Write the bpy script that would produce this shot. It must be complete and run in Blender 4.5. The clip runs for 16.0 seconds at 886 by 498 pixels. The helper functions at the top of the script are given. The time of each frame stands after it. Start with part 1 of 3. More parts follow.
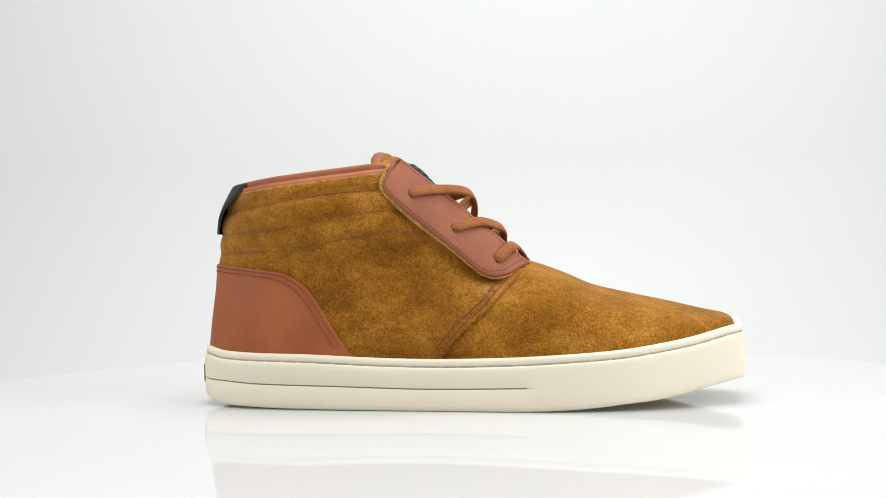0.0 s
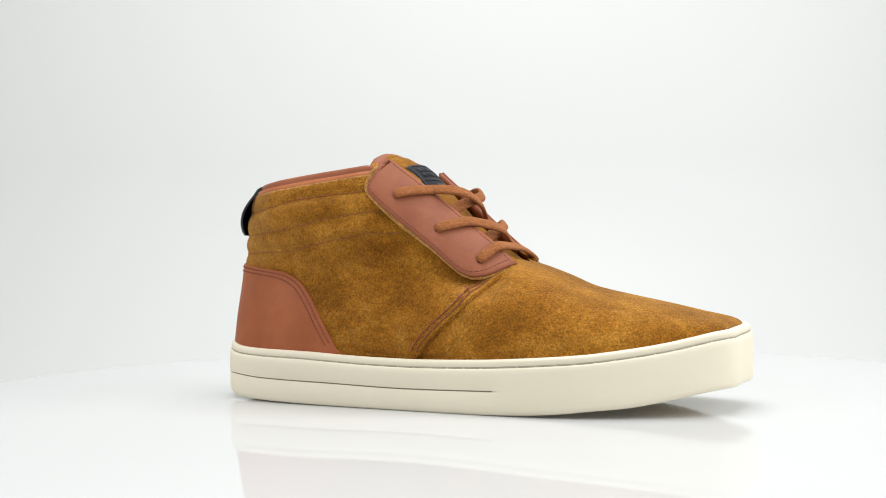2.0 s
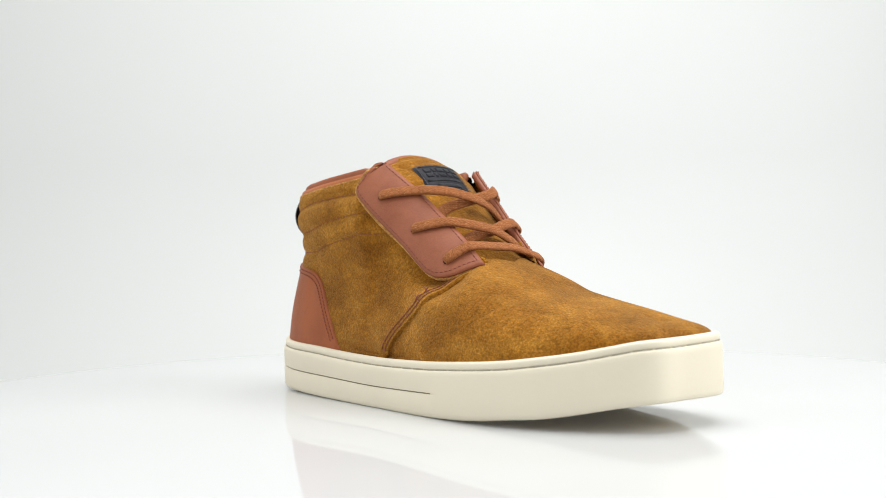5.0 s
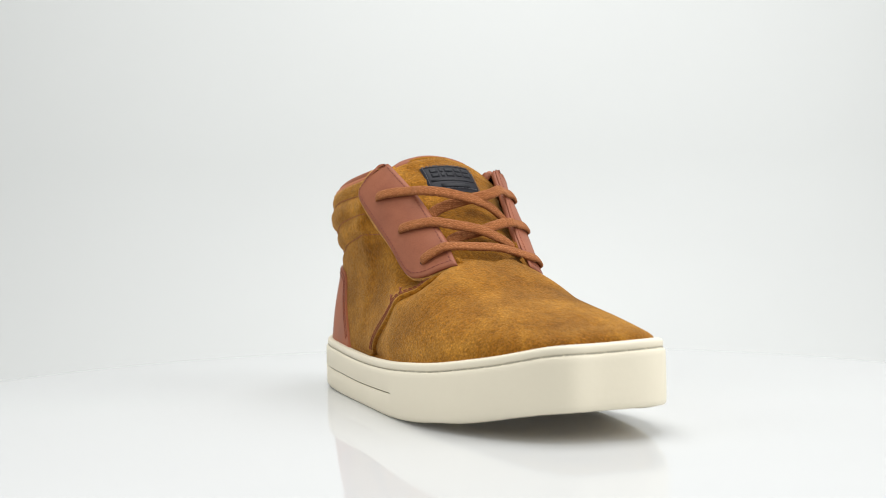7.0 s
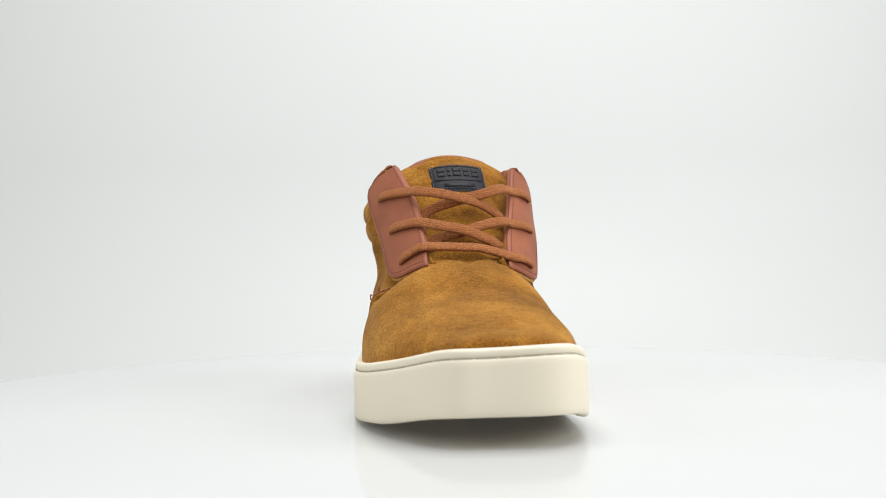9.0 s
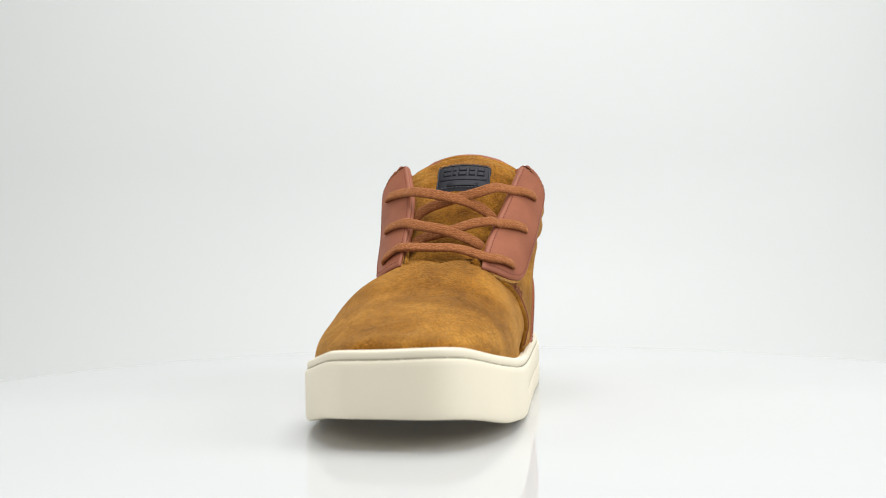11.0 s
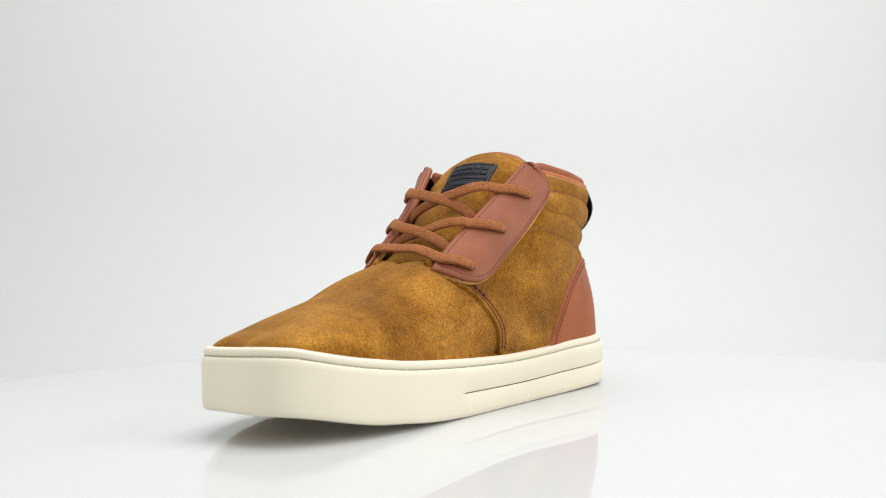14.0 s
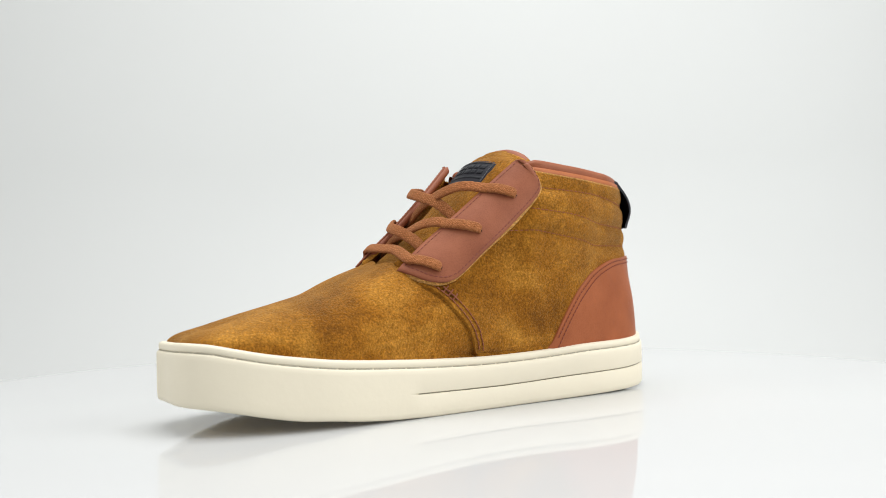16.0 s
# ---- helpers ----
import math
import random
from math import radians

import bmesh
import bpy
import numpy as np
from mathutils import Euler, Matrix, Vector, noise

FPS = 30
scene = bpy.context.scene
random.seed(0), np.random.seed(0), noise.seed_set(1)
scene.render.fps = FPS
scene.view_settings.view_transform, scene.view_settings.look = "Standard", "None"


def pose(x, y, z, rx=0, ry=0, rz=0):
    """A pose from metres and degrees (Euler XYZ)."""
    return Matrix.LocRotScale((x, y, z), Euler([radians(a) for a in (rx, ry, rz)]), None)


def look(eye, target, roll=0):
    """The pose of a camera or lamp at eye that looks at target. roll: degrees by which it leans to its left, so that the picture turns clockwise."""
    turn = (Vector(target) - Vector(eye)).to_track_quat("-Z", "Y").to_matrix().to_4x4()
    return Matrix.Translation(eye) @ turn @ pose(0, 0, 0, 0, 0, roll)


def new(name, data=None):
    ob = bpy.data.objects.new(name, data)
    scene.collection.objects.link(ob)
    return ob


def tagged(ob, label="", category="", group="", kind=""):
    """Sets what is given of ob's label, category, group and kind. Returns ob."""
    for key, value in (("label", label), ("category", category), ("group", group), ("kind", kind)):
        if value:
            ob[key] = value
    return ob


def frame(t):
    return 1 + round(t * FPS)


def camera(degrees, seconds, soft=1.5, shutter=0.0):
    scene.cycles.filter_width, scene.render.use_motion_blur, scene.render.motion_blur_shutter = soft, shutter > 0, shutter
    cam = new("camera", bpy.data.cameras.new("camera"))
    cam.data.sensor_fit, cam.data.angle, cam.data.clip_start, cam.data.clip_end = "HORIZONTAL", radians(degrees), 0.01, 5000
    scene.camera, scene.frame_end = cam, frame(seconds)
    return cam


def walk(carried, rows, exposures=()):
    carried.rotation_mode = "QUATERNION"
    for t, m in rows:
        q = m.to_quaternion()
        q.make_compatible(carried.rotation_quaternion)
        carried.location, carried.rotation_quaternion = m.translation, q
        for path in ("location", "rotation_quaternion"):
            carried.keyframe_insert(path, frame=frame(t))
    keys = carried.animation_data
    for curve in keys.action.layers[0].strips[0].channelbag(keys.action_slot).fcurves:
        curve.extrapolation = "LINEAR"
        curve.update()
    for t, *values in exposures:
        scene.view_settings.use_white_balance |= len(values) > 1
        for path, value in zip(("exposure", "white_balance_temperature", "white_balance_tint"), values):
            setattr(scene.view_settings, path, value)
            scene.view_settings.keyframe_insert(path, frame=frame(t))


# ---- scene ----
# The camera stands still, 79 mm above the turntable and 0.59 m from its axle.
cam = camera(45.9, 16.0, soft=0.65)
cam.data.dof.use_dof, cam.data.dof.focus_distance, cam.data.dof.aperture_fstop = True, 0.555, 11.0
EYE = (0.0, -0.5933, 0.0790)
POSE = look(EYE, (-0.00046, 0.4067, 0.0892), -1.17)
walk(cam, [(0.0, POSE), (16.0, POSE)], exposures=[(0.0, 0.08), (4.2, 0.09), (6.55, 0.11), (7.0, 0.0), (16.0, 0.0)])

# ---- light: a white studio with soft boxes overhead and at both sides ----
world = bpy.data.worlds.new("studio")
world.use_nodes = True
scene.world = world
world.node_tree.nodes["Background"].inputs[0].default_value = (1.0, 1.0, 0.985, 1)
world.node_tree.nodes["Background"].inputs[1].default_value = 0.44


def softbox(name, eye, target, size, size_y, power, color=(1, 1, 1)):
    lamp = bpy.data.lights.new(name, "AREA")
    lamp.shape, lamp.size, lamp.size_y, lamp.energy, lamp.color = "RECTANGLE", size, size_y, power, color
    ob = new(name, lamp)
    ob.matrix_world = look(eye, target)
    return ob


softbox("softbox_overhead", (0.12, -0.05, 1.55), (0.12, 0.0, 0), 1.3, 1.3, 20.5)
softbox("softbox_side", (-1.25, -0.45, 0.70), (0, 0, 0.05), 0.9, 0.9, 5.3)
softbox("softbox_side", (1.25, -0.50, 0.70), (0, 0, 0.05), 0.9, 0.9, 12.6)
softbox("softbox_backdrop", (0.25, 0.45, 1.85), (0.15, 1.5, 0.55), 1.4, 0.5, 10.5)
# the turntable's milky disc is lit from beneath
softbox("softbox_under", (0, 0, -0.22), (0, 0.0001, 0), 0.42, 0.42, 0.6)


# ---- materials ----
class Mat:
    """A node material built step by step."""

    def __init__(self, name, rough=0.6, spec=0.4):
        self.m = bpy.data.materials.new(name)
        self.m.use_nodes = True
        self.t = self.m.node_tree
        self.b = self.t.nodes["Principled BSDF"]
        self.b.inputs["Roughness"].default_value = rough
        self.b.inputs["Specular IOR Level"].default_value = spec
        self.co = self.t.nodes.new("ShaderNodeTexCoord").outputs["Object"]

    def noise(self, scale, detail=4.0, rough=0.55, stretch=None, distort=0.0):
        n = self.t.nodes.new("ShaderNodeTexNoise")
        n.inputs["Scale"].default_value = scale
        n.inputs["Detail"].default_value = detail
        n.inputs["Roughness"].default_value = rough
        n.inputs["Distortion"].default_value = distort
        co = self.co
        if stretch:
            mp = self.t.nodes.new("ShaderNodeMapping")
            mp.inputs["Scale"].default_value = stretch
            self.t.links.new(co, mp.inputs["Vector"])
            co = mp.outputs["Vector"]
        self.t.links.new(co, n.inputs["Vector"])
        return n.outputs["Fac"]

    def ramp(self, fac, stops):
        r = self.t.nodes.new("ShaderNodeValToRGB")
        els = r.color_ramp.elements
        while len(els) < len(stops):
            els.new(0.5)
        for e, (p, c) in zip(els, stops):
            e.position, e.color = p, (*c, 1)
        self.t.links.new(fac, r.inputs["Fac"])
        return r.outputs["Color"]

    def mix(self, fac, a, b, mode="MIX"):
        n = self.t.nodes.new("ShaderNodeMix")
        n.data_type, n.blend_type = "RGBA", mode
        for slot, val in ((0, fac), (6, a), (7, b)):
            if isinstance(val, (int, float)):
                n.inputs[slot].default_value = val
            elif isinstance(val, tuple):
                n.inputs[slot].default_value = (*val, 1)
            else:
                self.t.links.new(val, n.inputs[slot])
        return n.outputs[2]

    def color(self, c):
        if isinstance(c, tuple):
            self.b.inputs["Base Color"].default_value = (*c, 1)
        else:
            self.t.links.new(c, self.b.inputs["Base Color"])
        return self

    def rough(self, fac, lo, hi):
        n = self.t.nodes.new("ShaderNodeMapRange")
        n.inputs["To Min"].default_value, n.inputs["To Max"].default_value = lo, hi
        self.t.links.new(fac, n.inputs["Value"])
        self.t.links.new(n.outputs[0], self.b.inputs["Roughness"])
        return self

    def bump(self, *layers):
        last = None
        for fac, dist, strength in layers:
            n = self.t.nodes.new("ShaderNodeBump")
            n.inputs["Distance"].default_value, n.inputs["Strength"].default_value = dist, strength
            self.t.links.new(fac, n.inputs["Height"])
            if last:
                self.t.links.new(last, n.inputs["Normal"])
            last = n.outputs["Normal"]
        self.t.links.new(last, self.b.inputs["Normal"])
        return self

    def sheen(self, weight, tint, rough=0.4):
        self.b.inputs["Sheen Weight"].default_value = weight
        self.b.inputs["Sheen Tint"].default_value = (*tint, 1)
        self.b.inputs["Sheen Roughness"].default_value = rough
        return self


def suede(name, dark, mid, light, brushed_toe=False):
    """Brushed suede: broad brushed patches, streaks of nap, clumps and fine grain."""
    m = Mat(name, 0.95, 0.12)
    blot = m.noise(17, 3.0, 0.52, distort=1.2)
    streak = m.noise(48, 4.0, 0.58, stretch=(0.55, 1.0, 1.5), distort=0.9)
    nap = m.noise(310, 3.0, 0.62, distort=0.4)
    grain = m.noise(900, 4.0, 0.72)
    c = m.ramp(blot, [(0.25, dark), (0.50, mid), (0.76, light)])
    c = m.mix(0.34, c, m.ramp(streak, [(0.34, dark), (0.52, mid), (0.68, light)]))
    c = m.mix(0.45, c, m.ramp(nap, [(0.32, (0.66, 0.62, 0.56)), (0.50, (1, 1, 1)), (0.68, (1.32, 1.31, 1.28))]), "MULTIPLY")
    c = m.mix(0.66, c, m.ramp(grain, [(0.35, (0.44, 0.40, 0.34)), (0.50, (0.97, 0.97, 0.97)), (0.645, (1.75, 1.71, 1.60))]), "MULTIPLY")
    if brushed_toe:
        # the nap over the toe was brushed the other way and ends in a curved, smeared border
        far = m.t.nodes.new("ShaderNodeVectorMath")
        far.operation = "DISTANCE"
        far.inputs[1].default_value = (0.128, 0.012, 0.030)
        m.t.links.new(m.co, far.inputs[0])
        wob = m.t.nodes.new("ShaderNodeMath")
        wob.operation, wob.inputs[1].default_value = "MULTIPLY_ADD", 0.045
        m.t.links.new(m.noise(30, 3.0, 0.55, distort=1.0), wob.inputs[0])
        m.t.links.new(far.outputs["Value"], wob.inputs[2])
        c = m.mix(0.75, c, m.ramp(wob.outputs[0], [(0.062, (0.93, 0.92, 0.90)), (0.080, (0.88, 0.86, 0.82)), (0.087, (1.06, 1.06, 1.06)), (0.105, (1, 1, 1))]), "MULTIPLY")
    m.color(c).bump((grain, 0.0010, 0.8), (nap, 0.0010, 0.45), (streak, 0.0015, 0.3))
    return m.sheen(0.37, (1.0, 0.71, 0.33), 0.38).m


def leather(name, base, dark, spec=0.35, rough=0.5):
    m = Mat(name, rough, spec)
    cloud = m.noise(45, 4.0, 0.6)
    pore = m.noise(1700, 2.0, 0.6)
    c = m.ramp(cloud, [(0.30, dark), (0.65, base)])
    c = m.mix(0.20, c, m.ramp(pore, [(0.35, (0.35, 0.3, 0.28)), (0.55, (1, 1, 1))]), "MULTIPLY")
    m.color(c).rough(cloud, rough - 0.08, rough + 0.12)
    return m.bump((pore, 0.0003, 0.28), (m.noise(260, 4.0, 0.6), 0.0006, 0.25)).m


SUEDE = suede("suede_tobacco", (0.138, 0.047, 0.0034), (0.305, 0.122, 0.0115), (0.510, 0.243, 0.037))
SUEDE_VAMP = suede("suede_tobacco_vamp", (0.138, 0.047, 0.0034), (0.305, 0.122, 0.0115), (0.510, 0.243, 0.037), True)
SUEDE_EDGE = suede("suede_raw_edge", (0.36, 0.17, 0.045), (0.48, 0.25, 0.075), (0.58, 0.33, 0.12))
TAN = leather("leather_tan", (0.375, 0.105, 0.034), (0.292, 0.076, 0.022), 0.28, 0.48)
ROSE = leather("leather_eyestay", (0.340, 0.114, 0.057), (0.245, 0.076, 0.037), 0.25, 0.5)
BINDING = leather("leather_binding", (0.44, 0.145, 0.052), (0.36, 0.108, 0.036), 0.25)
LINING = leather("leather_lining", (0.34, 0.112, 0.052), (0.27, 0.085, 0.037), 0.25)
BLACK = leather("leather_black", (0.017, 0.017, 0.023), (0.010, 0.010, 0.015), 0.20, 0.52)
EMBOSS = leather("leather_black_emboss", (0.015, 0.016, 0.021), (0.010, 0.011, 0.015), 0.2, 0.5)


def plain(name, c, var, scale, rough, spec=0.3, relief=0.0002):
    m = Mat(name, rough, spec)
    n = m.noise(scale, 4.0)
    return m.color(m.ramp(n, [(0.3, tuple(v * (1 - var) for v in c)), (0.7, c)])).bump((m.noise(scale * 8, 3.0), relief, 0.4)).m


RUBBER = plain("rubber_cream", (0.805, 0.742, 0.590), 0.035, 30, 0.55, 0.35)
OUTSOLE = plain("rubber_outsole", (0.72, 0.54, 0.23), 0.2, 60, 0.6)
SEAM_DARK = plain("groove_taupe", (0.27, 0.245, 0.185), 0.15, 200, 0.8)
CHANNEL = plain("channel_beige", (0.72, 0.66, 0.52), 0.15, 200, 0.8)
SOLE_THREAD = plain("thread_grey", (0.47, 0.435, 0.345), 0.2, 300, 0.8)
THREAD = plain("thread_red_brown", (0.25, 0.072, 0.048), 0.3, 600, 0.75)
THREAD_TAN = plain("thread_tan", (0.33, 0.11, 0.055), 0.3, 600, 0.75)
THREAD_GREY = plain("thread_slate", (0.12, 0.125, 0.145), 0.3, 600, 0.75)
HOLE_SHADE = plain("hole_shade", (0.03, 0.014, 0.01), 0.2, 300, 0.9)
WHITE = plain("paint_white", (0.69, 0.705, 0.695), 0.01, 3, 0.45, 0.3, 0.0)


def lace_material():
    """Woven cotton: two slanting sets of threads along the lace."""
    m = Mat("lace_cotton", 0.9, 0.12)
    uv = m.t.nodes.new("ShaderNodeUVMap").outputs["UV"]
    waves = []
    for turn in (1.2, -1.2):
        mp = m.t.nodes.new("ShaderNodeMapping")
        mp.inputs["Rotation"].default_value = (0, 0, turn)
        w = m.t.nodes.new("ShaderNodeTexWave")
        w.inputs["Scale"].default_value = 470
        w.inputs["Distortion"].default_value = 7.0
        w.inputs["Detail"].default_value = 2.0
        m.t.links.new(uv, mp.inputs["Vector"])
        m.t.links.new(mp.outputs["Vector"], w.inputs["Vector"])
        waves.append(w.outputs["Fac"])
    both = m.t.nodes.new("ShaderNodeMath")
    both.operation = "MULTIPLY"
    m.t.links.new(waves[0], both.inputs[0]), m.t.links.new(waves[1], both.inputs[1])
    n = m.noise(700, 3.0, 0.7)
    c = m.ramp(n, [(0.30, (0.24, 0.078, 0.025)), (0.70, (0.45, 0.175, 0.066))])
    c = m.mix(0.8, c, m.ramp(both.outputs[0], [(0.0, (0.72, 0.68, 0.64)), (0.35, (1.05, 1.05, 1.05)), (1.0, (1.35, 1.33, 1.30))]), "MULTIPLY")
    m.color(c).bump((both.outputs[0], 0.0004, 0.7), (n, 0.0006, 0.5))
    return m.sheen(0.2, (1.0, 0.65, 0.4), 0.5).m


LACE = lace_material()


def acrylic():
    """Milky glossy acrylic that lets some light through from beneath."""
    m = Mat("acrylic_milky", 0.04, 0.09)
    c = m.noise(2.2, 3.0)
    m.color(m.ramp(c, [(0.3, (0.588, 0.598, 0.597)), (0.7, (0.606, 0.616, 0.615))])).rough(m.noise(14, 4.0), 0.03, 0.06)
    glow = m.t.nodes.new("ShaderNodeBsdfTranslucent")
    glow.inputs["Color"].default_value = (0.80, 0.81, 0.81, 1)
    both = m.t.nodes.new("ShaderNodeMixShader")
    both.inputs[0].default_value = 0.05
    m.t.links.new(m.b.outputs[0], both.inputs[1])
    m.t.links.new(glow.outputs[0], both.inputs[2])
    m.t.links.new(both.outputs[0], m.t.nodes["Material Output"].inputs["Surface"])
    return m.m


ACRYLIC = acrylic()


# ---- mesh helpers ----
def part(name, bm, material, parent, label="", smooth=True):
    """Links a bmesh as one mesh object under a thing or part."""
    me = bpy.data.meshes.new(name)
    bmesh.ops.recalc_face_normals(bm, faces=bm.faces)
    bm.to_mesh(me)
    bm.free()
    me.materials.append(material)
    for p in me.polygons:
        p.use_smooth = smooth
    ob = new(name, me)
    ob.parent = parent
    if "stitching" in name:
        ob["kind"] = "stuff"
    if label:
        ob["label"] = label
    return ob


def grid(bm, pts, closed_u=False, closed_v=False):
    """Faces over pts[i][j]. Returns the rows of verts."""
    rows = [[bm.verts.new(p) for p in row] for row in pts]
    n, m = len(rows), len(rows[0])
    for i in range(n if closed_u else n - 1):
        for j in range(m if closed_v else m - 1):
            q = (rows[i][j], rows[(i + 1) % n][j], rows[(i + 1) % n][(j + 1) % m], rows[i][(j + 1) % m])
            if len(set(q)) == 4:
                bm.faces.new(q)
    return rows


def cat(pts, n):
    """A Catmull-Rom curve through pts, with n steps a piece."""
    P = [np.array(p, float) for p in pts]
    P = [2 * P[0] - P[1]] + P + [2 * P[-1] - P[-2]]
    out = []
    for i in range(1, len(P) - 2):
        a, b, c, d = P[i - 1:i + 3]
        for k in range(n):
            t = k / n
            out.append(0.5 * (2 * b + (c - a) * t + (2 * a - 5 * b + 4 * c - d) * t * t + (3 * b - a - 3 * c + d) * t ** 3))
    return out + [P[-2]]


def smooth_table(pairs):
    """A smooth function through (x, value) pairs (cubic Hermite, no overshoot)."""
    xs = np.array([p[0] for p in pairs], float)
    ys = np.array([p[1] for p in pairs], float)
    d = np.diff(ys) / np.diff(xs)
    m = np.concatenate([[d[0]], [0 if a * b <= 0 else 2 * a * b / (a + b) for a, b in zip(d[:-1], d[1:])], [d[-1]]])

    def f(x):
        x = np.clip(x, xs[0], xs[-1])
        i = int(np.clip(np.searchsorted(xs, x) - 1, 0, len(xs) - 2))
        h = xs[i + 1] - xs[i]
        t = (x - xs[i]) / h
        return float((2 * t ** 3 - 3 * t * t + 1) * ys[i] + (t ** 3 - 2 * t * t + t) * h * m[i]
                     + (-2 * t ** 3 + 3 * t * t) * ys[i + 1] + (t ** 3 - t * t) * h * m[i + 1])
    return f


def tube(bm, path, ra, rb, up, n=8, taper_ends=0):
    """A closed tube of elliptical section along path; up gives the direction of its thin side."""
    rings = []
    for i, p in enumerate(path):
        d = np.array(path[min(i + 1, len(path) - 1)]) - np.array(path[max(i - 1, 0)])
        d = d / (np.linalg.norm(d) + 1e-12)
        u = np.array(up[i] if isinstance(up, list) else up, float)
        s = np.cross(d, u)
        s /= np.linalg.norm(s) + 1e-12
        u = np.cross(s, d)
        taper = 1.0 if not taper_ends else max(0.15, min(1.0, math.sqrt(min(i, len(path) - 1 - i) / taper_ends)))
        rings.append([np.array(p) + taper * (ra * math.cos(a) * s + rb * math.sin(a) * u)
                      for a in (2 * math.pi * k / n for k in range(n))])
    rows = grid(bm, rings, closed_v=True)
    bm.faces.new(rows[0])
    bm.faces.new(rows[-1][::-1])


def stitches(bm, path, normals, pitch, fill, radius, lift):
    """Single stitches of thread along a path of points with normals."""
    P = [np.array(p) for p in path]
    acc = np.concatenate([[0], np.cumsum([np.linalg.norm(b - a) for a, b in zip(P[:-1], P[1:])])])
    k = 0.0
    while k + pitch * fill < acc[-1]:
        pts, ups = [], []
        for j, hgt in ((0, -0.8), (0.12, 0.5), (0.5, 1.0), (0.88, 0.5), (1, -0.8)):
            s = k + j * pitch * fill
            i = int(np.clip(np.searchsorted(acc, s) - 1, 0, len(P) - 2))
            f = (s - acc[i]) / max(acc[i + 1] - acc[i], 1e-9)
            nn = np.array(normals[i]) * (1 - f) + np.array(normals[i + 1]) * f
            nn = nn / (np.linalg.norm(nn) + 1e-12)
            pts.append(P[i] * (1 - f) + P[i + 1] * f + nn * (lift + radius * hgt * 0.6))
            ups.append(nn)
        tube(bm, pts, radius, radius * 0.8, ups, 5)
        k += pitch


# ---- the studio: a white sweep behind a round turntable ----
def backdrop():
    """A white sweep: floor, cove and wall in one sheet."""
    bm = bmesh.new()
    z0 = -0.262
    cove = [(-2.2, z0), (0.0, z0), (0.95, z0)] + [(0.95 + 0.55 * math.sin(a), z0 + 0.55 - 0.55 * math.cos(a)) for a in (math.pi / 2 * k / 24 for k in range(1, 25))] + [(1.5, 1.2), (1.5, 2.4)]
    grid(bm, [[(x, y, z) for y, z in cove] for x in np.linspace(-2.4, 2.4, 9)])
    return tagged(part("backdrop", bm, WHITE, None), kind="structure")


def turntable():
    """A milky acrylic disc with a rounded rim on a white drum."""
    table = new("turntable")
    tagged(table, "round glossy white acrylic turntable under the shoe", "turntable")
    R, e = 0.350, 0.006
    turn = [2 * math.pi * k / 160 for k in range(160)]
    bm = bmesh.new()
    prof = [(0.0, 0.0), (0.1, 0.0), (0.2, 0.0), (0.3, 0.0), (0.335, 0.0)] + [(R - e + e * math.sin(a), -e + e * math.cos(a)) for a in (math.pi * k / 16 for k in range(17))] + [(0.32, -2 * e)]
    grid(bm, [[(r * math.cos(a), r * math.sin(a), z) for r, z in prof] for a in turn], closed_u=True)
    bmesh.ops.remove_doubles(bm, verts=bm.verts, dist=1e-6)
    part("disc", bm, ACRYLIC, table, "milky glossy acrylic disc lit from beneath")
    bm = bmesh.new()
    prof = [(0.320, -0.0125), (0.326, -0.0135), (0.326, -0.255), (0.330, -0.262), (0.318, -0.262), (0.318, -0.0135)]
    grid(bm, [[(r * math.cos(a), r * math.sin(a), z) for r, z in prof] for a in turn], closed_u=True)
    part("drum", bm, WHITE, table, "white drum")
    return table


# ---- the shoe: its numbers, toe along +x, in metres ----
LEN = 0.31505
CTRL = [(-.5010, -.0063), (-.4714, -.0924), (-.3789, -.1386), (-.2007, -.1570), (-.0016, -.1690), (.1473, -.1829), (.2762, -.1715),
        (.3944, -.1177), (.4794, -.0573), (.4664, -.0157), (.4930, .0891), (.4118, .1430), (.2830, .1677), (.1586, .1625),
        (.0055, .1490), (-.1966, .1370), (-.3767, .1314), (-.4567, .0814)]


def outline(n=16):
    """The outline of the sole, from the heel round by the right side to the toe and back, with outward normals."""
    C = [np.array(c) * LEN for c in CTRL]
    out = []
    for i in range(len(C)):
        a, b, c, d = C[i - 1], C[i], C[(i + 1) % len(C)], C[(i + 2) % len(C)]
        for k in range(n):
            u = k / n
            out.append(((1 - u) ** 3 * a + (3 * u ** 3 - 6 * u * u + 4) * b + (-3 * u ** 3 + 3 * u * u + 3 * u + 1) * c + u ** 3 * d) / 6)
    P = np.array(out)
    # the spline's start lies beyond the heel's middle: turn the list so that it begins there
    k = int(np.argmin(np.where(P[:, 0] < -0.12, np.abs(P[:, 1]), 9)))
    P = np.roll(P, -k, axis=0)
    T = np.roll(P, -1, 0) - np.roll(P, 1, 0)
    T /= np.linalg.norm(T, axis=1)[:, None]
    return P, np.stack([T[:, 1], -T[:, 0]], 1)


OUT, NRM = outline()
NS = len(OUT)
TOE = int(np.argmax(OUT[:, 0]))

